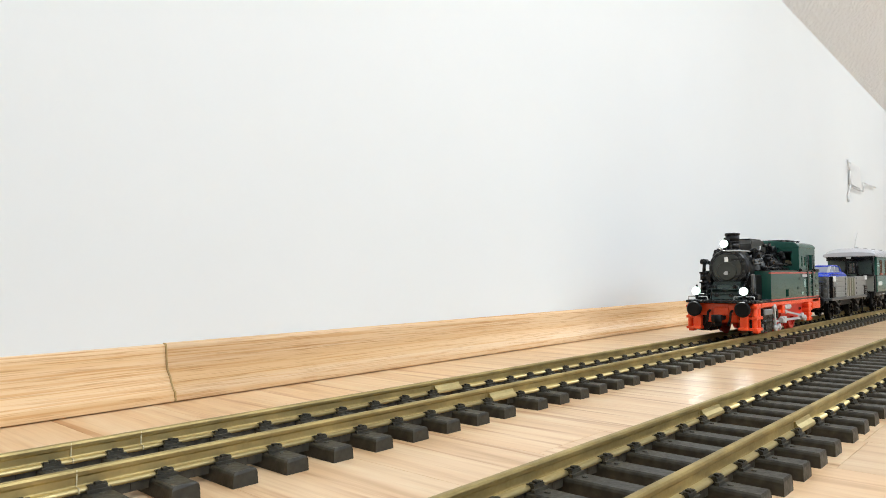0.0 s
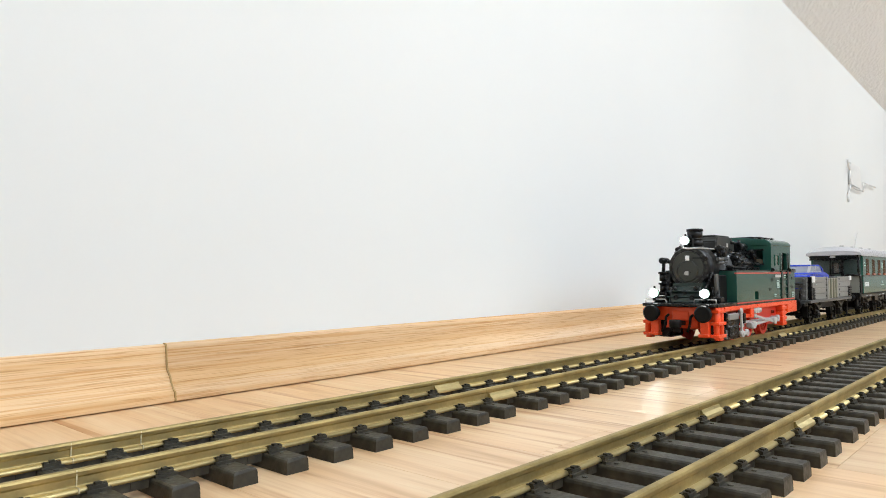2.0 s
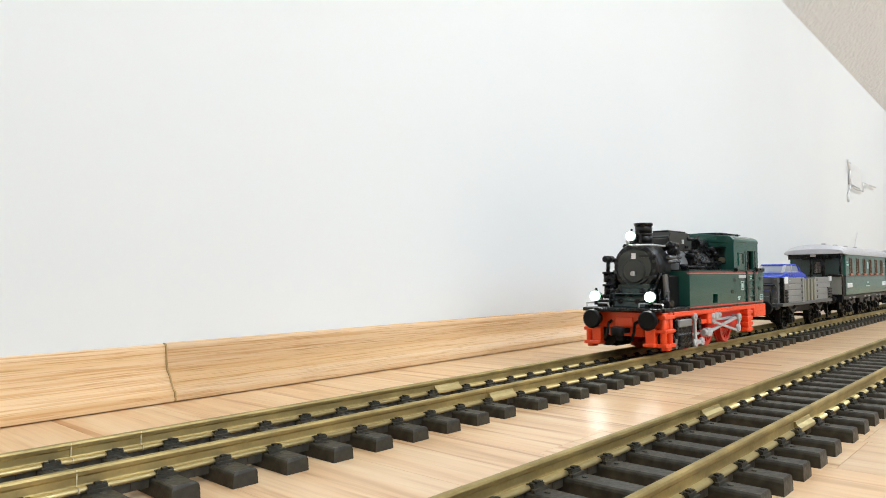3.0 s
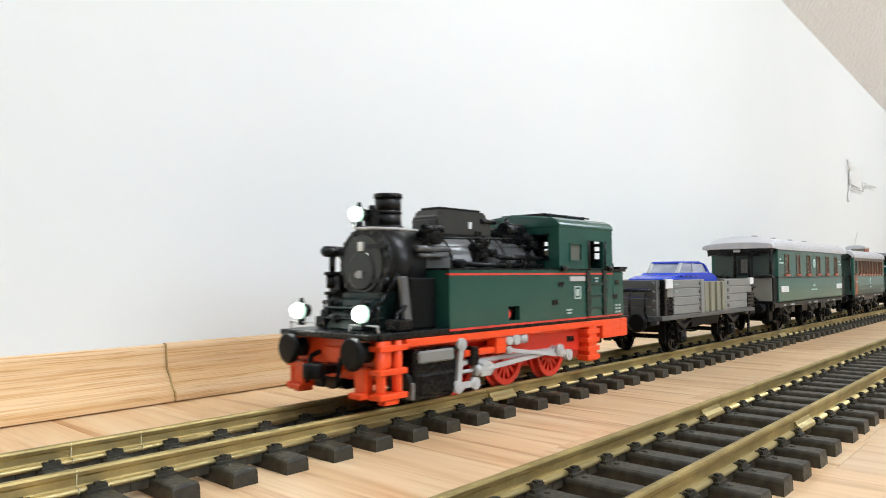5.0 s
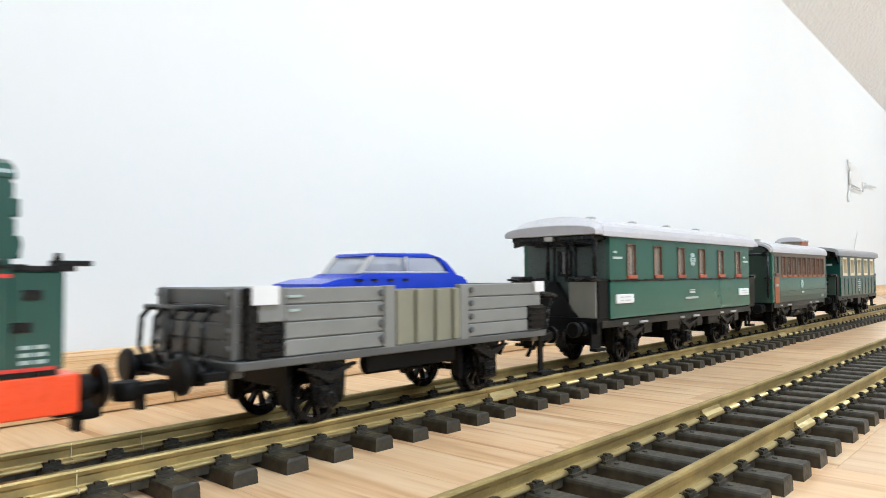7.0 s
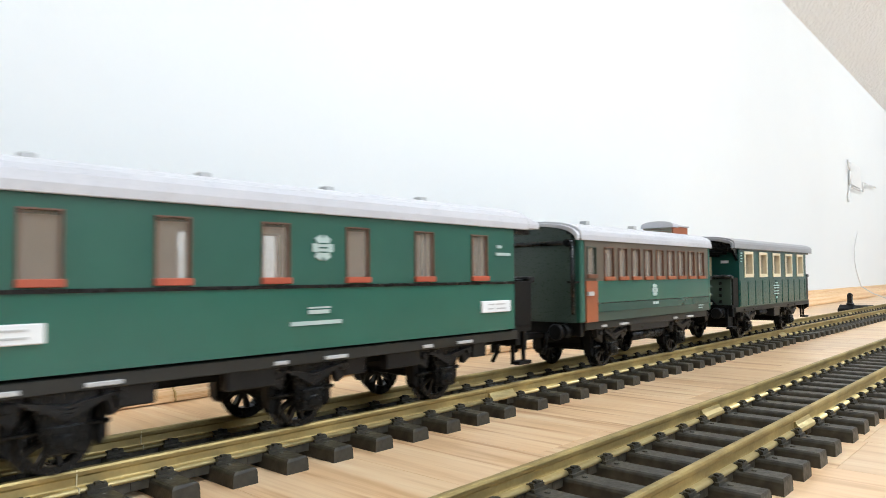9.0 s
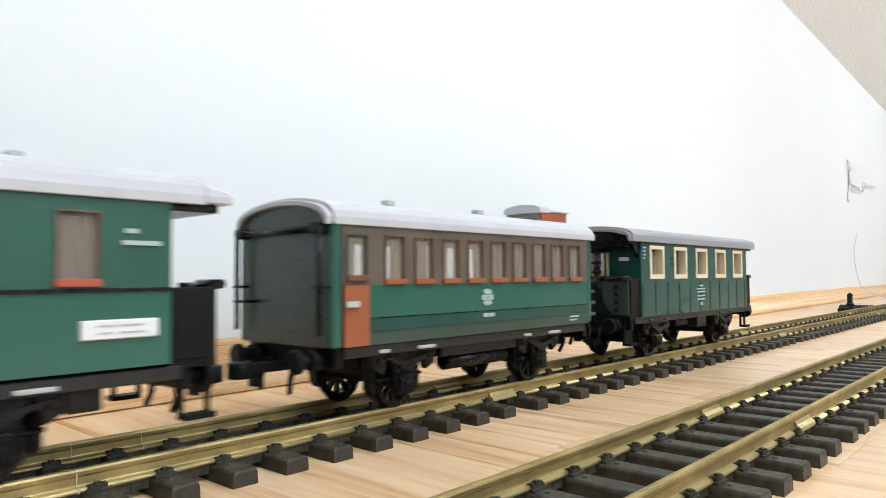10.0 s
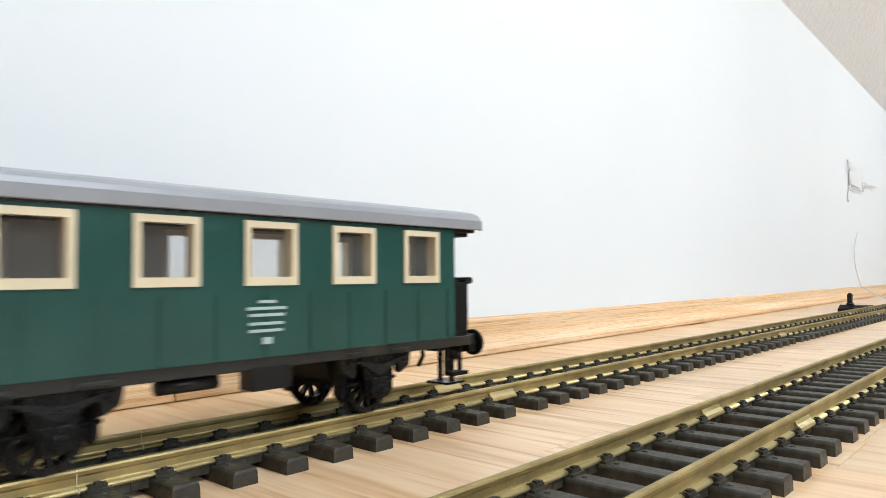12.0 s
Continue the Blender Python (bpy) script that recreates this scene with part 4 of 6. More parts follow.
        for s in (-1, 1):
            bm = bmesh.new()
            box(bm, x - 0.0006, x + 0.0012, *sorted((s * 0.0322, s * 0.0158)), 0.1000, 0.1016)
            box(bm, x - 0.0006, x + 0.0012, *sorted((s * 0.0322, s * 0.0158)), 0.1174, 0.1190)
            # bars added to cut the bright view through the doorway
            if nm == "cab_back":
                box(bm, x - 0.0006, x + 0.0012, *sorted((s * 0.0314, s * 0.0168)), 0.1065, 0.1080)
                box(bm, x - 0.0006, x + 0.0012, *sorted((s * 0.0314, s * 0.0168)), 0.1115, 0.1138)
                box(bm, x - 0.0006, x + 0.0012, *sorted((s * 0.0260, s * 0.0220)), 0.1016, 0.1174)
            part("window_frame", bm, BLACK, cf)
    bm = bmesh.new()
    outl = [(-0.0410, 0.1232), (-0.0410, 0.1262), (-0.0385, 0.1290), (-0.0340, 0.1310), (0.0, 0.1345), (0.0340, 0.1310), (0.0385, 0.1290), (0.0410, 0.1262), (0.0410, 0.1232)]
    prism(bm, outl, "x", 0.6485, 0.7268)
    croof = part("cab_roof", bm, GREEN, L, bevel=0.0008)
    bm = bmesh.new()
    box(bm, 0.6590, 0.7160, -0.0180, 0.0180, 0.1328, 0.1352)
    for x in (0.6640, 0.6870, 0.7110):
        cyl(bm, (x, -0.0225, 0.1320), (x, -0.0225, 0.1350), 0.0020, 0.0016, 8)
    pipe(bm, [(0.656, -0.0225, 0.1342), (0.721, -0.0225, 0.1342)], 0.0008, 6)
    part("roof_hatch", bm, BLACK, croof)
    block("cab_floor", 0.6490, 0.7225, -0.0370, 0.0370, 0.0925, 0.0936, BLACK, L)
    bm = bmesh.new()
    box(bm, 0.6520, 0.6600, -0.0200, 0.0200, 0.0937, 0.1200)
    for y, z in ((-0.012, 0.108), (0.004, 0.112), (-0.02, 0.101)):
        cyl(bm, (0.660, y, z), (0.664, y, z), 0.003, 0.003, 10)
    part("backhead", bm, BLACK, L)
    bm = bmesh.new()
    cyl(bm, (0.663, -0.022, 0.1035), (0.666, -0.022, 0.1035), 0.0045, 0.0045, 14)
    part("gauge", bm, CREAM, L)
    # brake column, box and valves made up inside the cab to darken its doorway
    bm = bmesh.new()
    cyl(bm, (0.7090, 0.0150, 0.0937), (0.7090, 0.0150, 0.1130), 0.0014, 0.0014, 8)
    cyl(bm, (0.7090, 0.0150, 0.1110), (0.7090, 0.0150, 0.1128), 0.0058, 0.0058, 14)
    part("brake_column", bm, BLACK, L)
    block("added_cab_box", 0.7040, 0.7160, 0.0100, 0.0360, 0.0937, 0.1050, BLACK_DULL, L, bevel=0.0006)
    bm = bmesh.new()
    cyl(bm, (0.7080, 0.0260, 0.1050), (0.7080, 0.0260, 0.1190), 0.0026, 0.0022, 10)
    cyl(bm, (0.7040, 0.0260, 0.1120), (0.7150, 0.0260, 0.1120), 0.0030, 0.0030, 10)
    part("added_cab_valve", bm, BLACK, L)
    # stepped lamp irons and window bars on the cab's back
    for s in (-1, 1):
        bm = bmesh.new()
        for za, zb, d in ((0.1170, 0.1225, 0.0012), (0.1105, 0.1170, 0.0030), (0.1040, 0.1100, 0.0018), (0.0960, 0.1040, 0.0034)):
            box(bm, 0.7254, 0.7256 + d, *sorted((s * 0.0390, s * 0.0325)), za, zb)
        part("lamp_iron", bm, GREEN, L, bevel=0.0005)
        bm = bmesh.new()
        cyl(bm, (0.7256, s * 0.0340, 0.1010), (0.7300, s * 0.0340, 0.1010), 0.0026, 0.0026, 12)
        cyl(bm, (0.7440, s * 0.0300, 0.0955), (0.7440, s * 0.0300, 0.0985), 0.0018, 0.0012, 8)
        part("coupling_hook", bm, BLACK, L)
    # turbine and whistle before the cab
    bm = bmesh.new()
    cyl(bm, (0.6230, -0.010, 0.1215), (0.6450, -0.010, 0.1215), 0.0052, 0.0052, 14)
    cyl(bm, (0.6200, 0.010, 0.1200), (0.6440, 0.010, 0.1200), 0.0045, 0.0045, 14)
    cyl(bm, (0.6280, -0.010, 0.1210), (0.6280, -0.010, 0.1300), 0.0024, 0.0018, 10)
    box(bm, 0.6180, 0.6460, -0.0140, 0.0140, 0.1120, 0.1180)
    cyl(bm, (0.6360, -0.0180, 0.1140), (0.6360, -0.0245, 0.1170), 0.0036, 0.0030, 10)
    cyl(bm, (0.6420, -0.0190, 0.1100), (0.6420, -0.0255, 0.1110), 0.0036, 0.0030, 10)
    part("turbine", bm, BLACK, L)
    # cylinders
    for s in (-1, 1):
        bm = bmesh.new()
        prism(bm, [(0.5025, 0.0480), (0.5390, 0.0480), (0.5390, 0.0235), (0.5350, 0.0195), (0.5060, 0.0195), (0.5025, 0.0235)], "y", *sorted((s * 0.0225, s * 0.0395)))
        cylb = part("cylinder", bm, BLACK, L, bevel=0.0012)
        # grey stands in for the sheen on a glossy black cover
        block("valve_cover", 0.5055, 0.5350, *sorted((s * 0.0410, s * 0.0330)), 0.0400, 0.0470, GREY, cylb, "shiny grey valve cover", bevel=0.0010)
        block("cylinder_cover", 0.5055, 0.5360, *sorted((s * 0.0409, s * 0.0360)), 0.0215, 0.0345, BLACK, cylb, bevel=0.0016)
        block("front_cover", 0.5008, 0.5026, *sorted((s * 0.0400, s * 0.0300)), 0.0205, 0.0300, GREY, cylb, bevel=0.0005)
        rod("piston_cover", (0.5000, s * 0.0300, 0.0285), (0.5030, s * 0.0300, 0.0285), 0.0085, CHARCOAL, cylb, seg=18)
        rod("piston_rod", (0.5390, s * 0.0365, 0.0312), (0.5600, s * 0.0365, 0.0312), 0.0012, GREY_LIGHT, cylb, seg=8)
    # wheels and rods
    R = 0.0169
    wx = (0.5510, 0.6035, 0.6560)
    for x in wx:
        wheelset(L, x, R, RED_DARK, RED_DARK, 0.0100, 14)
    zc = RAIL_TOP + R
    for s in (-1, 1):
        def bar(name, a, b, y, wide, thick, mat):
            """A flat bar from a to b (x, z), pivoted at a."""
            bm = bmesh.new()
            n = (Vector(b) - Vector(a))
            n.normalize()
            w = Vector((-n.y, n.x)) * wide
            A, B = Vector(a), Vector(b)
            prism(bm, [tuple(A + w), tuple(A - w), tuple(B - w), tuple(B + w)], "y", y - thick, y + thick)
            for c in (A, B):
                cyl(bm, (c.x, y - thick * 1.5, c.y), (c.x, y + thick * 1.5, c.y), wide * 2.1, wide * 2.1, 16)
                cyl(bm, (c.x, y - s * -1 * thick * 2.2, c.y), (c.x, y, c.y), wide * 1.1, wide * 1.1, 10)
            return part(name, bm, mat, L, at=(a[0], 0, a[1]))
        base = ORIGIN[L.name]
        # rods are drawn level; motions() turns and moves them
        side_rod = bar("coupling_rod", (wx[0], zc), (wx[2], zc), s * 0.0350, 0.0013, 0.0009, GREY_LIGHT)
        KEYED.append((side_rod, "coupling_rod", (base, wx[0], zc, R)))
        main = bar("main_rod", (0.5690, zc), (0.5690 + 0.0815, zc), s * 0.0385, 0.0014, 0.0010, GREY_LIGHT)
        KEYED.append((main, "main_rod", (base, wx[2], zc, R)))
        bm = bmesh.new()
        cyl(bm, (0.5600, s * 0.0375, zc), (0.5760, s * 0.0375, zc), 0.0034, 0.0040, 14)
        box(bm, 0.5640, 0.5740, *sorted((s * 0.0350, s * 0.0410)), zc - 0.0042, zc + 0.0042)
        ch = part("crosshead", bm, GREY_LIGHT, L, bevel=0.0006, at=(0.5690, 0, zc))
        KEYED.append((ch, "crosshead", (base, wx[2], zc, R)))
        ecc = bar("eccentric_rod", (0.5888, 0.0412), (0.5888 + 0.0672, 0.0412), s * 0.0400, 0.0012, 0.0008, GREY_LIGHT)
        KEYED.append((ecc, "eccentric_rod", (base, wx[2], zc, R)))
        plate = bar("return_crank", (wx[2], zc), (wx[2] + 0.0116, zc), s * 0.0412, 0.0019, 0.0009, GREY_LIGHT)
        KEYED.append((plate, "return_crank", (base, wx[2], zc, R)))
        lever = bar("combination_lever", (0.5410, 0.0483), (0.5410, 0.0235), s * 0.0405, 0.0018, 0.0010, GREY_LIGHT)
        KEYED.append((lever, "lever", (base, wx[2], zc, R)))
        link = bar("union_link", (0.5425, 0.0238), (0.5585, 0.0238), s * 0.0400, 0.0018, 0.0010, GREY_LIGHT)
        KEYED.append((link, "link", (base, wx[2], zc, R)))
        bm = bmesh.new()
        cyl(bm, (0.5965, s * 0.0330, 0.0472), (0.5965, s * 0.0415, 0.0472), 0.0033, 0.0033, 14)
        cyl(bm, (0.6020, s * 0.0375, 0.0472), (0.6090, s * 0.0375, 0.0472), 0.0026, 0.0036, 14)
        cyl(bm, (0.5890, s * 0.0330, 0.0470), (0.5890, s * 0.0412, 0.0470), 0.0028, 0.0028, 12)
        part("valve_shaft", bm, GREY_LIGHT, L)
    return L


LOCO = build_locomotive()


# ---------------------------------------------------------------- open goods wagon and the car on it
def build_wagon():
    W = thing("goods_wagon", 0.795, 0, RAIL_TOP, "grey open model goods wagon with plank sides and black running gear", "model train")
    x0, x1, half, z0, z1 = 0.8176, 1.0454, 0.0405, 0.0520, 0.0842
    block("wagon_floor", x0, x1, -half + 0.004, half - 0.004, z0, z0 + 0.003, GREY_DARK, W)
    for s in (-1, 1):
        block("sole_bar", 0.8120, 1.0510, *sorted((s * 0.0415, s * 0.0352)), 0.0478, 0.0518, GREY_DARK, W, bevel=0.0005)
    block("headstock", 0.8120, 0.8200, -0.0350, 0.0350, 0.0440, 0.0516, GREY_DARK, W, bevel=0.0005)
    block("headstock", 1.0430, 1.0510, -0.0350, 0.0350, 0.0440, 0.0516, GREY_DARK, W, bevel=0.0005)
    for s in (-1, 1):
        ya, yb = sorted((s * half, s * (half - 0.004)))
        for k in range(4):
            za = z0 + 0.0002 + k * 0.00805
            for xa, xb in ((0.8380, 0.9000), (0.9690, 1.0454)):
                block("plank", xa, xb, ya, yb, za, za + 0.0076, GREY, W, bevel=0.0005)
        for xa, xb in ((0.8380, 0.9000), (0.9690, 1.0454)):
            block("plank_backing", xa, xb, *sorted((s * (half - 0.0010), s * (half - 0.0036))), z0, z1 - 0.0008, GREY_DARK, W)
        for xa in (0.9000, 0.9610):
            block("post", xa, xa + 0.0080, *sorted((s * (half + 0.0008), s * (half - 0.004))), z0 - 0.001, z1, GREY, W, bevel=0.0005)
            bm = bmesh.new()
            for k in range(4):
                z = z0 + 0.0045 + k * 0.0080
                bx = xa - 0.0018 if xa < 0.93 else xa + 0.0105
                cyl(bm, (bx, s * (half - 0.0006), z), (bx, s * (half + 0.0014), z), 0.0021, 0.0017, 8)
            part("bolts", bm, GREY_DARK, W)
        bm = bmesh.new()
        box(bm, 0.9080, 0.9610, *sorted((s * (half - 0.001), s * (half - 0.004))), z0, z1 - 0.002)
        door = part("side_door", bm, GREY_WARM, W, "warm grey door with upright ribs")
        for x in (0.9085, 0.9240, 0.9400, 0.9550):
            block("rib", x, x + 0.0055, *sorted((s * (half + 0.0012), s * (half - 0.002))), z0, z1 - 0.0025, GREY_WARM, door, bevel=0.0006)
        # end bay with its ladder-like grille
        block("corner_post", x0, x0 + 0.0060, *sorted((s * (half + 0.0008), s * (half - 0.005))), z0, z1, BLACK, W, bevel=0.0005)
        block("corner_panel", x0 + 0.006, 0.8378, ya, yb, z0 + 0.0165, z1, GREY, W, bevel=0.0004)
        block("grille_back", x0 + 0.006, 0.8378, *sorted((s * (half - 0.0022), s * (half - 0.004))), z0, z0 + 0.0165, BLACK, W)
        bm = bmesh.new()
        for k in range(4):
            z = z0 + 0.0012 + k * 0.0038
            box(bm, x0 + 0.007, 0.8372, *sorted((s * (half + 0.0006), s * (half - 0.0022))), z, z + 0.0018)
        part("grille", bm, BLACK_DULL, W)
        block("white_plate", 0.8195, 0.8335, *sorted((s * (half + 0.0016), s * (half - 0.001))), 0.0765, 0.0850, WHITE, W)
        block("rear_plate", 1.0375, 1.0482, *sorted((s * (half + 0.0014), s * (half - 0.001))), 0.0780, 0.0850, WHITE, W)
        block("rear_bracket", 1.0300, 1.0478, *sorted((s * (half + 0.0010), s * (half - 0.001))), 0.0530, 0.0690, CHARCOAL, W)
        bm = bmesh.new()
        for k in range(4):
            box(bm, 1.0312, 1.0470, *sorted((s * (half + 0.0022), s * half)), 0.0540 + k * 0.0038, 0.0558 + k * 0.0038)
        part("grille", bm, BLACK_DULL, W)
    bars(W, 0.8390, 0.0800, [(0, 0.0080), (0.001, 0.0065)], 0.0012, 0.0065, -0.0412)
    # end planks and posts take the sides' grey, darkened for shade
    for xa, xb, mat in ((x0 - 0.001, x0 + 0.003, GREY_SHADED), (x1 - 0.003, x1 + 0.001, GREY_SHADED)):
        for k in range(4):
            za = z0 + 0.0002 + k * 0.00805
            block("end_plank", xa, xb, -half + 0.004, half - 0.004, za, za + 0.0076, mat, W, bevel=0.0005)
        for y in (-0.0325, 0.0325):
            d = -1 if xa < 0.9 else 1
            bm = bmesh.new()
            c = xa if d < 0 else xb
            box(bm, min(c, c + d * 0.003), max(c, c + d * 0.003), y - 0.003, y + 0.003, z0, z1)
            for k in range(4):
                cyl(bm, (c + d * 0.003, y, z0 + 0.005 + k * 0.008), (c + d * 0.0045, y, z0 + 0.005 + k * 0.008), 0.0018, 0.0014, 8)
            part("end_post", bm, GREY_SHADED, W, bevel=0.0003)
    # brakeman's rail at the leading end
    bm = bmesh.new()
    for y in (-0.030, -0.015, 0.0, 0.015, 0.030):
        pipe(bm, [(0.8060, y, 0.0480), (0.8020, y, 0.0560), (0.8030, y, 0.0700), (0.8070, y, 0.0745)], 0.0012, 6)
    pipe(bm, [(0.8070, -0.034, 0.0748), (0.8070, 0.034, 0.0748)], 0.0015, 8)
    part("end_railing", bm, BLACK, W)
    bm = bmesh.new()
    box(bm, 0.8000, 0.8130, -0.0360, 0.0360, 0.0440, 0.0480)
    part("end_step", bm, BLACK_DULL, W, bevel=0.0005)
    # railed platform at the trailing end, its bars flared outwards
    bm = bmesh.new()
    box(bm, 1.0500, 1.0670, -0.0365, 0.0365, 0.0435, 0.0485)
    box(bm, 1.0462, 1.0560, -0.0360, 0.0360, 0.0486, 0.0560)
    part("end_step", bm, BLACK_DULL, W, bevel=0.0005)
    bm = bmesh.new()
    for y in (-0.032, -0.016, 0.0, 0.016, 0.032):
        pipe(bm, [(1.0655, y, 0.0480), (1.0660, y, 0.0580), (1.0690, y, 0.0660), (1.0740, y, 0.0735)], 0.0012, 6)
    pipe(bm, [(1.0500, -0.0350, 0.0770), (1.0745, -0.0340, 0.0740), (1.0745, 0.0340, 0.0740), (1.0500, 0.0350, 0.0770)], 0.0018, 8)
    for y in (-0.035, 0.035):
        cyl(bm, (1.0500, y, 0.0560), (1.0500, y, 0.0800), 0.0022, 0.0018, 8)
    part("end_railing", bm, BLACK, W)
    bm = bmesh.new()
    cyl(bm, (1.0530, -0.0120, 0.0560), (1.0530, -0.0120, 0.0850), 0.0012, 0.0012, 8)
    cyl(bm, (1.0530, -0.0120, 0.0850), (1.0530, -0.0120, 0.0866), 0.0042, 0.0042, 12)
    part("brake_wheel", bm, BLACK, W)
    # dark block added so the space behind the bars reads solid and dark
    block("dark_rail_backing", 1.0565, 1.0640, -0.0330, 0.0330, 0.0486, 0.0675, BLACK_DULL, W, bevel=0.0006)
    for s in (-1, 1):
        bm = bmesh.new()
        box(bm, 1.0480, 1.0640, *sorted((s * 0.0395, s * 0.0310)), 0.0205, 0.0225)
        box(bm, 1.0545, 1.0590, *sorted((s * 0.0330, s * 0.0312)), 0.0225, 0.0440)
        part("foot_step", bm, BLACK_DULL, W)
    buffer_pair(W, 0.8050, -0.0125, 0.0470, r=0.0085)
    buffer_pair(W, 1.0670, 0.0140, 0.0455, r=0.0062)
    coupling(W, 0.8030, -0.020, 0.0390)
    coupling(W, 1.0670, 0.028, 0.0420)
    hoses(W, 1.0670, 1)
    for x in (0.8660, 0.9940):
        wheelset(W, x, 0.0135, CHARCOAL, BLACK, 0, 8)
        axle_guards(W, x)
    for s in (-1, 1):
        block("truss_bar", 0.8950, 0.9650, *sorted((s * 0.0330, s * 0.0300)), 0.0385, 0.0478, BLACK_DULL, W)
    rod("air_tank", (0.9100, -0.015, 0.0400), (0.9500, -0.015, 0.0400), 0.0058, BLACK_DULL, W, seg=14)
    return W


def build_car():
    C = thing("toy_car", 0.9300, 0, 0.0550, "bright blue toy car with pale windows, loaded on the goods wagon", "toy car")
    bm = bmesh.new()
    prism(bm, [(0.8690, 0.0635), (0.8690, 0.0800), (0.8715, 0.0848), (0.8850, 0.0876), (0.8990, 0.0886), (0.9050, 0.0908), (0.9760, 0.0908), (0.9890, 0.0880), (0.9935, 0.0800), (0.9935, 0.0635)], "y", -0.0230, 0.0230)
    part("body", bm, BLUE, C, bevel=0.0016, segments=2)
    bm = bmesh.new()
    prism(bm, [(0.9120, 0.1002), (0.9140, 0.1024), (0.9600, 0.1030), (0.9680, 0.1014), (0.9660, 0.0998)], "y", -0.0162, 0.0162)
    part("car_roof", bm, BLUE, C, bevel=0.0007)
    for s in (-1, 1):
        ya, yb = sorted((s * 0.0172, s * 0.0135))
        bm = bmesh.new()
        prism(bm, [(0.9655, 0.1012), (0.9690, 0.1010), (0.9760, 0.0980), (0.9830, 0.0925), (0.9860, 0.0900), (0.9770, 0.0900), (0.9760, 0.0935), (0.9700, 0.0985)], "y", ya, yb)
        part("rear_pillar", bm, BLUE, C, bevel=0.0004)
        bm = bmesh.new()
        prism(bm, [(0.9030, 0.0906), (0.9130, 0.1010), (0.9148, 0.1010), (0.9056, 0.0906)], "y", ya, yb)
        part("windscreen_pillar", bm, GREY_LIGHT, C, bevel=0.0002)
        rod("door_pillar", (0.9395, s * 0.0166, 0.0905), (0.9405, s * 0.0160, 0.1008), 0.0008, GREY_LIGHT, C, seg=6)
        rod("window_rail", (0.9056, s * 0.0172, 0.0912), (0.9760, s * 0.0172, 0.0912), 0.0008, GREY_LIGHT, C, seg=6)
    bm = bmesh.new()
    prism(bm, [(0.9045, 0.0906), (0.9142, 0.1004), (0.9660, 0.1004), (0.9740, 0.0960), (0.9790, 0.0906)], "y", -0.0158, 0.0158)
    part("cabin_glazing", bm, CARPANE, C, "pale clear cabin glazing")
    block("car_seat", 0.9200, 0.9300, -0.0120, 0.0120, 0.0909, 0.0960, GREY_LIGHT, C, bevel=0.0010)
    block("car_seat", 0.9480, 0.9580, -0.0120, 0.0120, 0.0909, 0.0970, GREY_LIGHT, C, bevel=0.0010)
    bm = bmesh.new()
    for x in (0.8960, 0.9070, 0.9190, 0.9310):
        box(bm, x, x + 0.0046, -0.0237, -0.0215, 0.0864, 0.0876)
    part("trim_strip", bm, BLACK, C)
    for x in (0.8900, 0.9720):
        for s in (-1, 1):
            bm = bmesh.new()
            cyl(bm, (x, s * 0.0150, 0.0638), (x, s * 0.0240, 0.0638), 0.0088, 0.0088, 20)
            part("wheel", bm, BLACK, C, bevel=0.0008)
    return C


WAGON = build_wagon()
CAR = build_car()


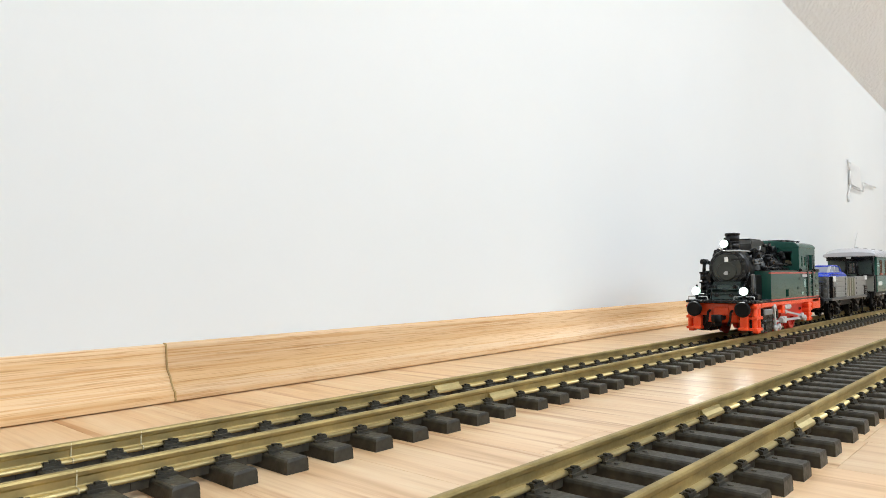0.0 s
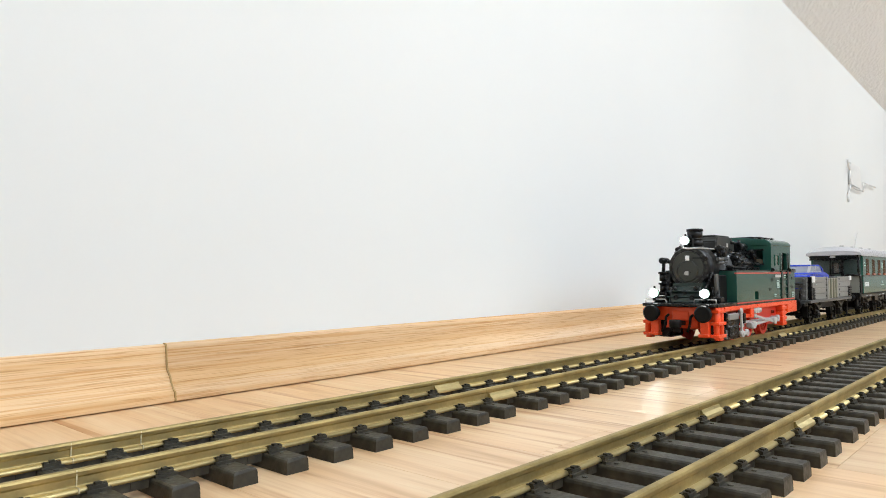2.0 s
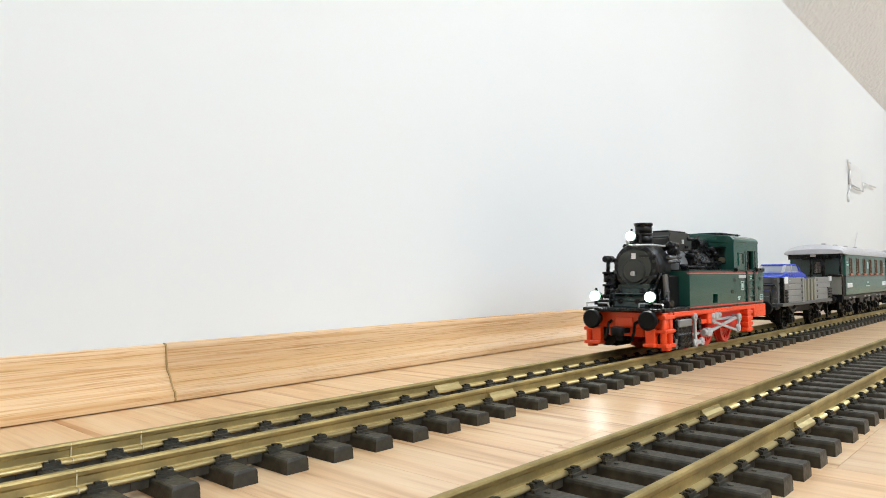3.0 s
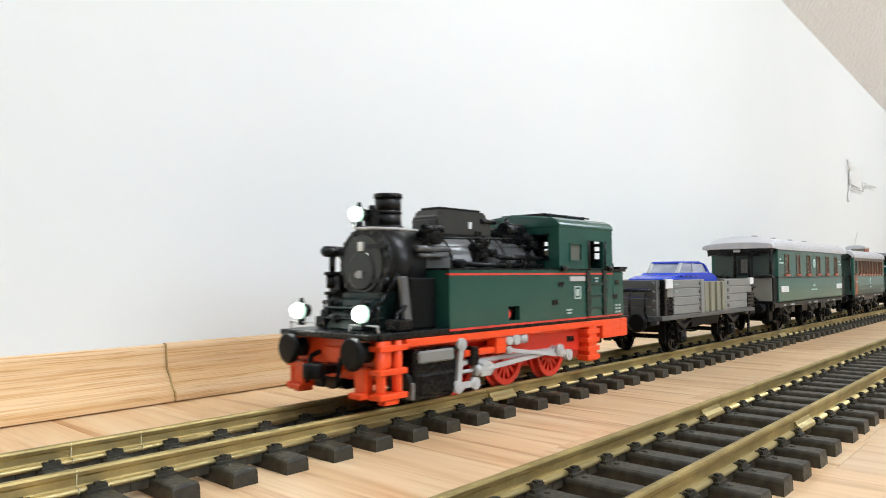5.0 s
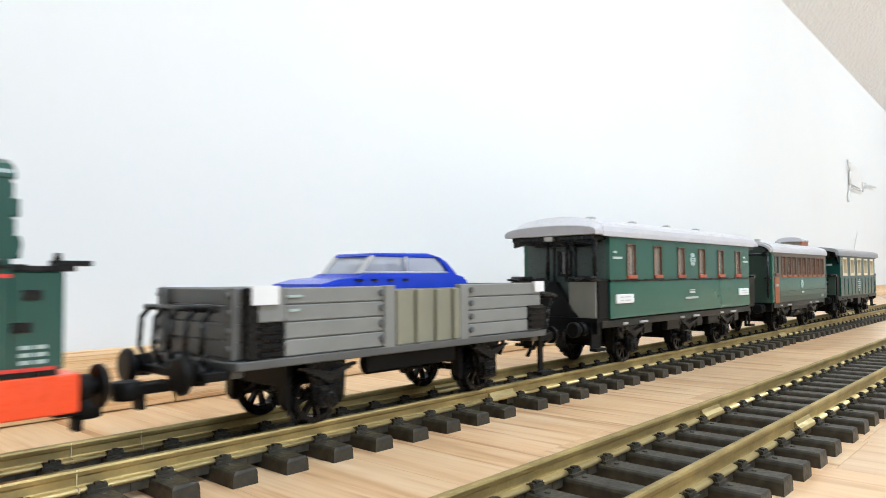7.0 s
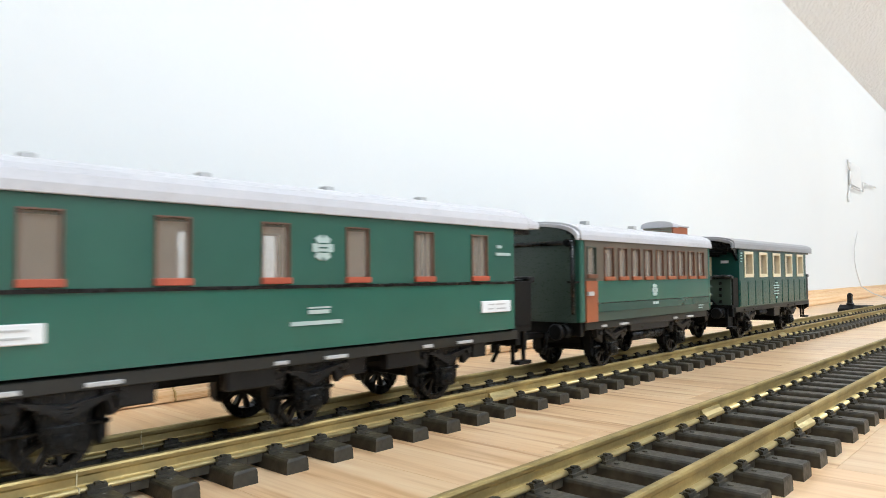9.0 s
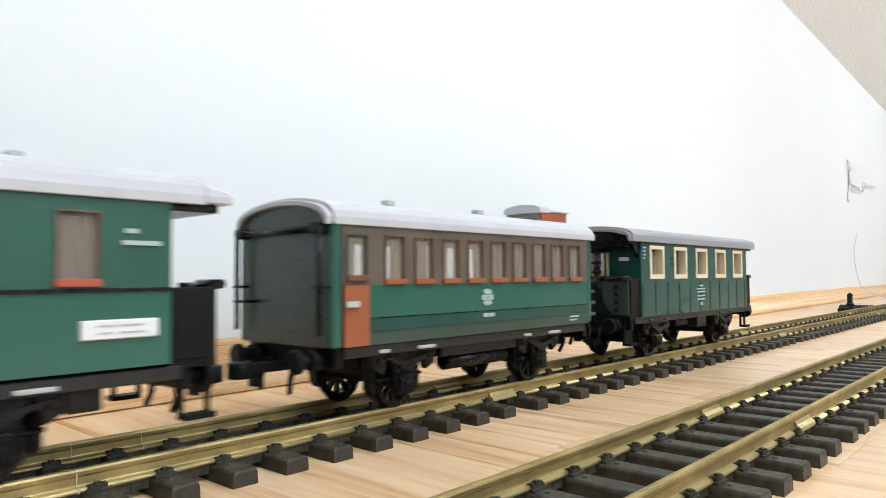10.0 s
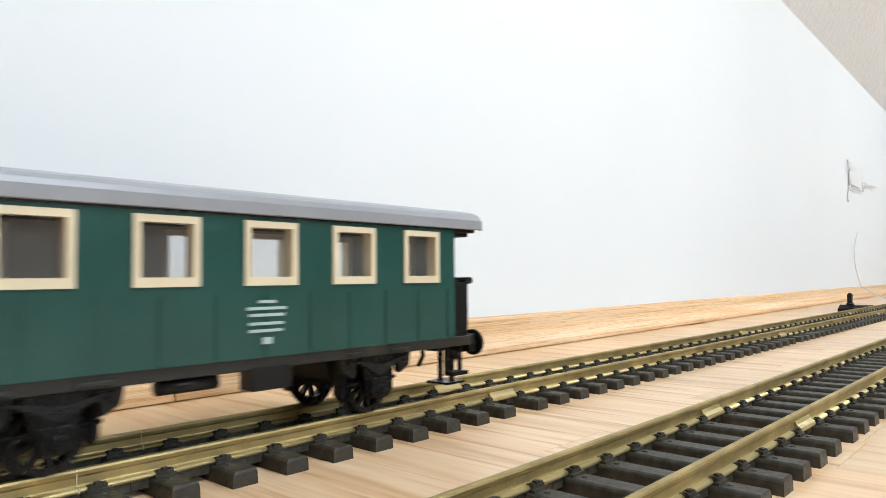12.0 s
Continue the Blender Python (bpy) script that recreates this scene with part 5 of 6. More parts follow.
# ---------------------------------------------------------------- coaches
def underframe(C, x0, x1, axles, step_mat=GREY_LIGHT):
    for s in (-1, 1):
        block("sole_bar", x0 + 0.005, x1 - 0.005, *sorted((s * 0.0395, s * 0.0342)), 0.0475, 0.0532, SOLE, C, bevel=0.0004)
    block("underframe", x0 + 0.005, x1 - 0.005, -0.0340, 0.0340, 0.0490, 0.0530, BLACK_DULL, C)
    for x in (x0, x1 - 0.005):
        block("headstock", x, x + 0.005, -0.0380, 0.0380, 0.0430, 0.0535, BLACK_DULL, C, bevel=0.0004)
    buffer_pair(C, x0, -0.0170, 0.0470, r=0.0062)
    buffer_pair(C, x1, 0.0140, 0.0470, r=0.0082)
    coupling(C, x0, -0.030, 0.0420)
    coupling(C, x1, 0.030, 0.0420)
    hoses(C, x0, -1)
    hoses(C, x1, 1)
    for x in axles:
        wheelset(C, x, 0.0135, CHARCOAL, BLACK, 0, 9)
        axle_guards(C, x)
        # matt black filler added round the axle to keep the underside dark
        bm = bmesh.new()
        prism(bm, [(x - 0.0215, 0.0490), (x + 0.0215, 0.0490), (x + 0.0170, 0.0340), (x + 0.0120, 0.0300), (x - 0.0120, 0.0300), (x - 0.0170, 0.0340)], "y", -0.0170, 0.0170)
        part("added_axle_block", bm, BLACK_DULL, C, bevel=0.0006)
    # dark boxes added between axles to close bright gaps below the floor
    for a, b in (zip(axles, axles[1:]) if len(axles) > 2 else ()):
        bm = bmesh.new()
        box(bm, a + 0.0200, b - 0.0200, -0.0100, 0.0100, 0.0400, 0.0490)
        part("added_dark_block", bm, BLACK_DULL, C)
    for s in (-1, 1):
        for x in axles:
            for a, b in ((-0.0240, -0.0165), (0.0050, 0.0190)):
                bm = bmesh.new()
                box(bm, x + a, x + b, *sorted((s * 0.0408, s * 0.0380)), 0.0486, 0.0504)
                part("step_edge", bm, step_mat, C, bevel=0.0003)
            # hanger links and brake pull rods beside the axle
            for d in (-1, 1):
                bm = bmesh.new()
                prism(bm, [(x + d * 0.0130, 0.0480), (x + d * 0.0250, 0.0480), (x + d * 0.0235, 0.0400), (x + d * 0.0165, 0.0360)], "y", *sorted((s * 0.0310, s * 0.0355)))
                cyl(bm, (x + d * 0.0195, s * 0.0350, 0.0440), (x + d * 0.0195, s * 0.0375, 0.0440), 0.0024, 0.0020, 10)
                part("spring_hanger", bm, CHARCOAL, C, bevel=0.0004)
            rod("pull_rod", (x - 0.0180, s * 0.0280, 0.0320), (x + 0.0190, s * 0.0280, 0.0335), 0.0011, BLACK, C, seg=6)


def end_platform(C, xa, xb, half, z_roof, outward, posts=True, gate=BLACK, squares=True):
    """An open end with railing, gate posts and roof stays; outward is -1 or 1 on x."""
    xo = xa if outward < 0 else xb
    bm = bmesh.new()
    box(bm, xa, xb, -half + 0.002, half - 0.002, 0.0520, 0.0555)
    part("platform", bm, BLACK_DULL, C)
    for s in (-1, 1):
        bm = bmesh.new()
        xs0, xs1 = sorted((xo, xo - outward * 0.014))
        box(bm, xs0, xs1, *sorted((s * (half - 0.002), s * (half - 0.009))), 0.0300, 0.0322)
        for xx in (xs0, xs1 - 0.002):
            box(bm, xx, xx + 0.002, *sorted((s * (half - 0.007), s * (half - 0.009))), 0.0322, 0.0530)
        if outward < 0:
            box(bm, xs0 + 0.002, xs1 - 0.002, *sorted((s * (half - 0.0072), s * (half - 0.0088))), 0.0322, 0.0530)
        part("foot_step", bm, BLACK_DULL, C)
    x = xo - outward * 0.0012
    for s in (-1, 1):
        block("gate_panel", x - 0.0012, x + 0.0012, *sorted((s * (half - 0.003), s * 0.0140)), 0.0555, 0.0840, gate, C, bevel=0.0004)
        block("side_gate", xa + 0.0015, xb - 0.0005, *sorted((s * (half - 0.0012), s * (half - 0.0045))), 0.0555, 0.0850, BLACK_DULL, C, bevel=0.0004)
        rod("grab_rail", (x + outward * 0.003, s * (half - 0.001), 0.0862), (x + outward * 0.003, s * 0.020, 0.0862), 0.0020, BLACK, C, seg=8)
        bm = bmesh.new()
        pipe(bm, [(x, s * (half - 0.004), 0.0848), (x, s * 0.0125, 0.0848)], 0.0016, 8)
        box(bm, x - 0.0022, x + 0.0022, *sorted((s * (half - 0.001), s * (half - 0.006))), 0.0840, 0.0868)
        box(bm, x - 0.0022, x + 0.0022, *sorted((s * 0.0165, s * 0.0110)), 0.0840, 0.0868)
        for k in range(4 if squares else 0):
            box(bm, x + outward * 0.0010 - 0.001, x + outward * 0.0010 + 0.001, s * 0.0270 - 0.0015, s * 0.0270 + 0.0015, 0.0580 + k * 0.0065, 0.0610 + k * 0.0065)
        part("hand_rail", bm, BLACK, C)
    if posts:
        for y in (-half + 0.004, -0.012, 0.006):
            rod("roof_stay", (x, y, 0.0850), (x, y, z_roof + 0.004), 0.0016, BLACK, C, seg=8)
        for s in (-1, 1):
            bm = bmesh.new()
            prism(bm, [(s * (half - 0.002), z_roof), (s * (half - 0.002), z_roof - 0.005), (s * 0.024, z_roof - 0.002), (s * 0.024, z_roof)], "x", x - 0.0015, x + 0.0015)
            part("roof_bracket", bm, BLACK, C)
    bm = bmesh.new()
    prism(bm, [(-0.0230, 0.0560), (0.0230, 0.0560), (0.0170, 0.0620), (0.0030, 0.0835), (-0.0030, 0.0835), (-0.0170, 0.0620)], "x", x - 0.0026, x + 0.0026)
    part("gangway", bm, BLACK_DULL, C)


def end_wall(C, x, z0, z1, half, mat, door_mat, pane_mat, thick=0.003, frame_mat=None):
    """A coach end with a door in the middle, its window open through the wall."""
    bm = bmesh.new()
    panel(bm, -half + 0.0035, half - 0.0035, z0, z1, x, x + thick, [(-0.0055, 0.0055, 0.0900, 0.1080)], "x")
    w = part("end_wall", bm, mat, C)
    xo = x - 0.0012
    bm = bmesh.new()
    for s in (-1, 1):
        box(bm, xo, x + thick + 0.0012, *sorted((s * 0.0110, s * 0.0092)), z0, 0.1150)
        box(bm, xo, x + thick + 0.0012, *sorted((s * 0.0068, s * 0.0050)), 0.0890, 0.1090)
    box(bm, xo, x + thick + 0.0012, -0.0110, 0.0110, 0.1140, 0.1160)
    box(bm, xo, x + thick + 0.0012, -0.0068, 0.0068, 0.0880, 0.0900)
    part("end_door", bm, frame_mat or door_mat, w)
    p = block("pane", x + 0.0012, x + 0.0018, -0.0055, 0.0055, 0.0900, 0.1080, pane_mat, w)
    p.visible_shadow = False


def build_coach_long():
    x0, x1, half, z0, z1 = 1.1416, 1.4577, 0.0410, 0.0545, 0.1205
    C = thing("passenger_coach", 1.1187, 0, RAIL_TOP, "long dark green model coach with red sills and pale roof", "model train", "passenger coaches of the train")
    wins = [1.1770 + 0.0490 * i for i in range(6)]
    for s in (-1, 1):
        ya, yb = sorted((s * half, s * (half - 0.0035)))
        ops = [(w - 0.0076, w + 0.0076, 0.0862, 0.1140) for w in wins]
        bm = bmesh.new()
        panel(bm, x0, x1, 0.0850, z1, ya, yb, ops)
        up = part("upper_side", bm, GREEN_COACH, C)
        bm = bmesh.new()
        panel(bm, x0 + 0.0072, x1 - 0.0072, 0.0580, z1 - 0.002, *sorted((s * (half - 0.0037), s * (half - 0.0045))), ops)
        part("inner_lining", bm, LINING, C, "beige inner lining")
        for a, b, c, d in ops:
            side_window(up, a, b, c, d, s * half, RUST_DARK, BRICK_RED, PANE, 0.0006, deep=0.0022)
        bm = bmesh.new()
        box(bm, x0, x1, ya, yb, z0, 0.0838)
        lo = part("lower_side", bm, GREEN_DEEP, C, "deep green lower side")
        block("belt_rail", x0 - 0.0004, x1 + 0.0004, *sorted((s * (half + 0.0007), s * (half - 0.003))), 0.0836, 0.0852, BLACK, lo)
        for xa in (1.1497, 1.4229):
            sign = block("destination_board", xa, xa + 0.0291, *sorted((s * (half + 0.0014), s * (half - 0.0005))), 0.0660, 0.0733, WHITE, C, "white destination board", bevel=0.0004)
            bm = bmesh.new()
            for zz, spans in ((0.0711, ((0.006, 0.012), (0.0135, 0.023))), (0.0684, ((0.006, 0.011), (0.014, 0.0235)))):
                for a, b in spans:
                    box(bm, xa + a, xa + b, *sorted((s * (half + 0.0016), s * (half + 0.0010))), zz - 0.0004, zz + 0.0004)
            part("lettering", bm, GREY_LIGHT, sign)
        block("gutter", x0, x1, *sorted((s * (half + 0.0010), s * (half - 0.003))), 0.1192, 0.1210, BLACK, C)
    emblem(C, 1.3016, 0.1030, 0.0062)
    bars(C, 1.1460, 0.1072, [(0.001, 0.0060), (0.0, 0.0150)], 0.0018, 0.0046)
    bars(C, 1.4380, 0.1072, [(0.001, 0.0060), (0.0, 0.0150)], 0.0018, 0.0046)
    bars(C, 1.2930, 0.0722, [(0.0, 0.0125), (-0.0100, 0.0200)], 0.0019, 0.0052)
    bars(C, 1.2930, 0.0742, [(0.0, 0.0130)], 0.0008, 0.003)
    end_wall(C, x0, z0, z1 + 0.004, half, GREEN_DULL, BLACK, PANE_CLEAR)
    end_wall(C, x1 - 0.003, z0, z1 + 0.004, half, GREEN_DULL, BLACK, PANE_CLEAR)
    block("coach_floor", x0 + 0.003, x1 - 0.003, -half + 0.0035, half - 0.0035, 0.0540, 0.0560, GREY_DARK, C)
    vaulted_roof("roof", 1.1290, 1.4720, 0.0430, 0.1232, 0.1362, 0.0028, ROOF_WHITE, C, "pale grey barrel roof")
    roof_end("roof_end", 1.1165, 1.1289, 0.0430, 0.1232, 0.1285, 0.1362, 0.0030, ROOF_WHITE, C)
    roof_end("roof_end", 1.4721, 1.4845, 0.0430, 0.1232, 0.1362, 0.1285, 0.0030, ROOF_WHITE, C)
    for xa, xb in ((1.1205, x0), (x1, 1.4800)):
        block("canopy", xa, xb, -0.0385, 0.0385, 0.1165, 0.1200, BLACK, C, bevel=0.0006)
        for k, (ya, yb) in enumerate(((-0.0340, 0.0340), (-0.0270, 0.0270), (-0.0190, 0.0190)) if xa < 1.2 else ()):
            block("canopy_step", xa + 0.002 + k * 0.0015, xb, ya, yb, 0.1150 - k * 0.0016, 0.1165 - k * 0.0016, BLACK, C, bevel=0.0004)
    block("end_lamp", 1.1172, 1.1205, -0.0035, 0.0045, 0.1160, 0.1200, GREY_LIGHT, C, "small pale lamp under the roof's edge", bevel=0.0006)
    for x in (1.1845, 1.2613, 1.3366, 1.4123):
        roof_vent(C, x, 0.1360, GREY_LIGHT)
    end_platform(C, 1.1240, x0, half, 0.1170, -1, True, GATE, False)
    end_platform(C, x1, 1.4790, half, 0.1170, 1, False, GATE, False)
    underframe(C, 1.1260, 1.4680, (1.1880, 1.2990, 1.3970))
    for s in (-1, 1):
        for xa, xb in ((1.2060, 1.2215), (1.2530, 1.2790), (1.3200, 1.3330), (1.3480, 1.3740), (1.4200, 1.4330)):
            block("battery_box", xa, xb, *sorted((s * 0.0370, s * 0.0310)), 0.0390, 0.0490, CHARCOAL, C, bevel=0.0006)
    return C


def build_coach_short():
    x0, x1, half, z0, z1 = 1.5400, 1.7870, 0.0410, 0.0535, 0.1160
    C = thing("passenger_coach", 1.535, 0, RAIL_TOP, "green model coach with brown window band and raised roof box", "model train", "passenger coaches of the train")
    wins = [1.5825 + 0.02265 * i for i in range(9)]
    for s in (-1, 1):
        ya, yb = sorted((s * half, s * (half - 0.0035)))
        ops = [(1.5490, 1.5625, 0.0870, 0.1105)] + [(w - 0.0072, w + 0.0072, 0.0850, 0.1108) for w in wins]
        bm = bmesh.new()
        panel(bm, x0 + 0.0065, x1 - 0.005, 0.0845, z1, ya, yb, ops)
        up = part("window_band", bm, BROWN, C, "brown window band")
        bm = bmesh.new()
        panel(bm, x0 + 0.0072, x1 - 0.0072, 0.0580, z1 - 0.002, *sorted((s * (half - 0.0037), s * (half - 0.0045))), ops)
        part("inner_lining", bm, LINING, C, "beige inner lining")
        for i, (a, b, c, d) in enumerate(ops):
            side_window(up, a, b, c, d, s * half, RUST_DARK if i else OLIVE, RUST if i else RUST_DARK, PANE, 0.0006, deep=0.0022)
        block("corner_post", x0, x0 + 0.0065, *sorted((s * (half + 0.0002), s * (half - 0.005))), z0, z1, GREEN_COACH, C, bevel=0.0010)
        block("corner_post", x1 - 0.005, x1, *sorted((s * (half + 0.0002), s * (half - 0.005))), z0, z1, GREEN_COACH, C, bevel=0.0010)
        block("side_door", 1.5475, 1.5640, *sorted((s * (half + 0.0006), s * (half - 0.0035))), z0, 0.0845, RUST, C, "orange-brown door")
        bm = bmesh.new()
        box(bm, 1.5478, 1.5560, *sorted((s * (half + 0.0022), s * half)), 0.0735, 0.0765)
        part("door_handle", bm, GREY_LIGHT, C)
        for za, zb, mat, d in ((0.0676, 0.0845, GREEN_DEEP, 0.0), (0.0670, 0.0676, BLACK, -0.0004), (0.0605, 0.0670, GREEN_TEAL, 0.0008), (z0, 0.0605, OLIVE, 0.0003)):
            block("side_panel", 1.5640, x1 - 0.005, *sorted((s * (half + d), s * (half - 0.0035))), za, zb, mat, C)
        block("gutter", x0, x1, *sorted((s * (half + 0.0008), s * (half - 0.003))), 0.1148, 0.1164, BROWN, C)
    emblem(C, 1.6616, 0.0757, 0.0052)
    bars(C, 1.6570, 0.0648, [(0.0, 0.0045)], 0.0022, 0.004, -0.0419)
    bars(C, 1.6625, 0.0648, [(0.0, 0.0050)], 0.0022, 0.004, -0.0419)
    bars(C, 1.7560, 0.0592, [(0.0, 0.0120), (0.0, 0.0095)], 0.0011, 0.0024, -0.0415)
    # closed, flat ends with a gangway bar
    for xa, d in ((x0, -1), (x1 - 0.003, 1)):
        seg = 12
        stair = [(half - 0.004, 0.1165), (0.0335, 0.1165), (0.0335, 0.1200), (0.0295, 0.1200), (0.0295, 0.1228), (0.0245, 0.1228), (0.0245, 0.1252), (0.0180, 0.1252), (0.0180, 0.1278)]
        out = [(-half + 0.004, z0), (half - 0.004, z0)] + stair + [(-y, z) for y, z in reversed(stair)]
        bm = bmesh.new()
        prism(bm, out, "x", xa, xa + 0.003)
        e = part("end_wall", bm, GREEN_DULL, C, "grey-green closed end with stepped top")
        # black panel stands in for the shade under the roof's end
        bm = bmesh.new()
        prism(bm, [(-half + 0.004, 0.1150), (half - 0.004, 0.1150)] + [((half - 0.004) * math.cos(math.pi * i / seg), 0.1175 + 0.0120 * math.sin(math.pi * i / seg) ** 0.8) for i in range(seg + 1)], "x", *sorted((xa + 0.0015 - d * 0.0020, xa + 0.0015 - d * 0.0035)))
        part("roof_gap_shade", bm, BLACK, e)
        xo = xa if d < 0 else xa + 0.003
        bm = bmesh.new()
        pipe(bm, [(xo + d * 0.004, -half + 0.003, 0.1130), (xo + d * 0.004, half - 0.003, 0.1130)], 0.0017, 8)
        for s in (-1, 1):
            cyl(bm, (xo, s * (half - 0.007), 0.1130), (xo + d * 0.007, s * (half - 0.007), 0.1130), 0.0030, 0.0030, 10)
            pipe(bm, [(xo + d * 0.005, s * (half - 0.004), 0.0600), (xo + d * 0.005, s * (half - 0.004), 0.1130)], 0.0014, 8)
            box(bm, min(xo, xo + d * 0.006), max(xo, xo + d * 0.006), *sorted((s * (half - 0.001), s * (half - 0.008))), 0.0830, 0.0845)
        part("end_rail", bm, BLACK, e)
        bm = bmesh.new()
        for k in range(4) if d > 0 else (2,):
            box(bm, min(xo, xo + d * 0.007), max(xo, xo + d * 0.007), 0.0250, half - 0.003, 0.0590 + k * 0.0080, 0.0605 + k * 0.0080)
        part("end_steps", bm, GREEN_TEAL if d > 0 else BLACK, e)
        if d > 0:
            for z in (0.0595, 0.0682, 0.0765, 0.0845):
                block("end_tread", xo, xo + 0.0080, -half + 0.0010, -0.0270, z - 0.0014, z + 0.0014, GREEN_TEAL if z < 0.08 else BLACK, e, bevel=0.0004)
            rod("diagonal_stay", (xo + 0.0040, -0.0330, 0.1030), (xo + 0.0150, -0.0260, 0.0500), 0.0013, SOLE, e, seg=8)
    block("coach_floor", x0 + 0.003, x1 - 0.003, -half + 0.0035, half - 0.0035, 0.0532, 0.0550, GREY_DARK, C)
    vaulted_roof("roof", 1.5365, 1.7945, 0.0420, 0.1190, 0.1308, 0.0028, ROOF_WHITE, C, "pale grey barrel roof", nose=0.004)
    for x in (1.6165, 1.7034):
        roof_vent(C, x, 0.1317, GREY_LIGHT)
    bm = bmesh.new()
    box(bm, 1.7590, 1.7940, -0.0160, 0.0160, 0.1270, 0.1372)
    box_ = part("roof_box", bm, RUST, C, "red-brown raised roof box")
    for za in (0.1280, 0.1303, 0.1326, 0.1349):
        bm = bmesh.new()
        for k, y in enumerate((-0.0150, -0.0050, 0.0050)):
            box(bm, 1.7578, 1.7592, y + 0.0004, y + 0.0096, za, za + 0.0019)
        part("louvre", bm, GREY_WARM, box_)
    roof_end("roof_box_lid", 1.7560, 1.7700, 0.0172, 0.1382, 0.1430, 0.1420, 0.002, ROOF_WHITE, box_)
    block("roof_box_cap", 1.7701, 1.7960, -0.0172, 0.0172, 0.1371, 0.1388, ROOF_WHITE, box_, bevel=0.0004)
    underframe(C, 1.5440, 1.7850, (1.5960, 1.7260))
    for s in (-1, 1):
        block("battery_box", 1.6220, 1.6950, *sorted((s * 0.0385, s * 0.0300)), 0.0420, 0.0490, CHARCOAL, C, bevel=0.0006)
        rod("air_tank", (1.632, s * 0.030, 0.0380), (1.690, s * 0.030, 0.0380), 0.0050, BLACK, C, seg=14)
    return C


def build_coach_cream():
    x0, x1, half, z0, z1 = 1.8697, 2.1240, 0.0410, 0.0530, 0.1175
    C = thing("passenger_coach", 1.848, 0, RAIL_TOP, "dark green model coach with cream window frames and a grey roof", "model train", "passenger coaches of the train")
    wins = [1.8997 + 0.0491 * i for i in range(5)]
    for s in (-1, 1):
        ya, yb = sorted((s * half, s * (half - 0.0035)))
        ops = [(w - 0.0140, w + 0.0140, 0.0852, 0.1142) for w in wins]
        bm = bmesh.new()
        panel(bm, x0, x1, z0, z1, ya, yb, ops)
        side = part("coach_side", bm, GREEN_TEAL, C)
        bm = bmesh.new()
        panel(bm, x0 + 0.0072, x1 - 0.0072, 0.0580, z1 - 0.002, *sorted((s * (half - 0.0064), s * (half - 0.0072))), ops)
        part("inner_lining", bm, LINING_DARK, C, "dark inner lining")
        for a, b, c, d in ops:
            side_window(side, a, b, c, d, s * half, CREAM, CREAM, PANE_THIN, 0.0030, deep=0.0062)
        for k in range(11):
            x = x0 + 0.0040 + k * 0.02456
            block("upright_rib", x - 0.0019, x + 0.0019, *sorted((s * (half + 0.0005), s * (half - 0.001))), z0 + 0.001, 0.0815, GREEN_TEAL, side)
        block("gutter", x0, x1, *sorted((s * (half + 0.0008), s * (half - 0.003))), 0.1158, 0.1176, BLACK, C)
    bars(C, 1.9850, 0.0780, [(0.006, 0.0150), (0.0, 0.0205), (0.001, 0.0195)], 0.0013, 0.0030)
    bars(C, 1.9850, 0.0682, [(0.001, 0.0190), (0.001, 0.0185)], 0.0013, 0.0032)
    bars(C, 1.9930, 0.0605, [(0.0, 0.0050)], 0.0030, 0.003)
    bars(C, 1.8735, 0.1120, [(0, 0.0050), (0, 0.0038), (0, 0.0045), (0, 0.0030)], 0.0012, 0.0030)
    end_wall(C, x0, z0, z1 + 0.004, half, GREEN_TEAL, BLACK, PANE_CLEAR, frame_mat=CREAM)
    end_wall(C, x1 - 0.003, z0, z1 + 0.004, half, GREEN_TEAL, BLACK, PANE_CLEAR, frame_mat=CREAM)
    block("notice_plate", x0 - 0.0012, x0 + 0.001, -0.0300, -0.0215, 0.1010, 0.1040, WHITE, C)
    block("coach_floor", x0 + 0.003, x1 - 0.003, -half + 0.0035, half - 0.0035, 0.0532, 0.0550, GREY_DARK, C)
    vaulted_roof("roof", 1.8480, 2.1490, 0.0435, 0.1222, 0.1308, 0.0030, ROOF, C, "grey barrel roof with a deep edge", lip=0.0055, nose=0.003)
    for xa, xb in ((1.8530, x0), (x1, 2.1450)):
        block("canopy", xa, xb, -0.0395, 0.0395, 0.1150, 0.1180, BLACK, C, bevel=0.0006)
        for k, (ya, yb) in enumerate(((-0.0350, 0.0350), (-0.0280, 0.0280), (-0.0200, 0.0200))):
            block("canopy_step", *((xa + 0.0015 + k * 0.0040, xb) if xa < 2 else (xa, xb - 0.0015 - k * 0.0040)), ya, yb, 0.1128 - k * 0.0022, 0.1150 - k * 0.0022, BLACK_DULL, C, bevel=0.0004)
    # black plates stand in for the shaded hollow under each roof end
    for xa in (1.8540, 2.1410):
        roof_end("roof_end", xa, xa + 0.003, 0.0405, 0.1215, 0.1280, 0.1280, 0.0040, BLACK, C)
    end_platform(C, 1.8520, x0, half, 0.1190, -1, False, OLIVE)
    end_platform(C, x1, 2.1380, half, 0.1190, 1, False, BLACK)
    for s in (-1, 1):
        for pts in ([(1.8700, 0.1180), (1.8540, 0.1180), (1.8700, 0.1030)], [(2.1240, 0.1180), (2.1330, 0.1180), (2.1240, 0.1090)]):
            bm = bmesh.new()
            prism(bm, pts, "y", *sorted((s * 0.0395, s * 0.0370)))
            part("roof_bracket", bm, BLACK, C)
    underframe(C, 1.8560, 2.1460, (1.9100, 2.0680), SOLE)
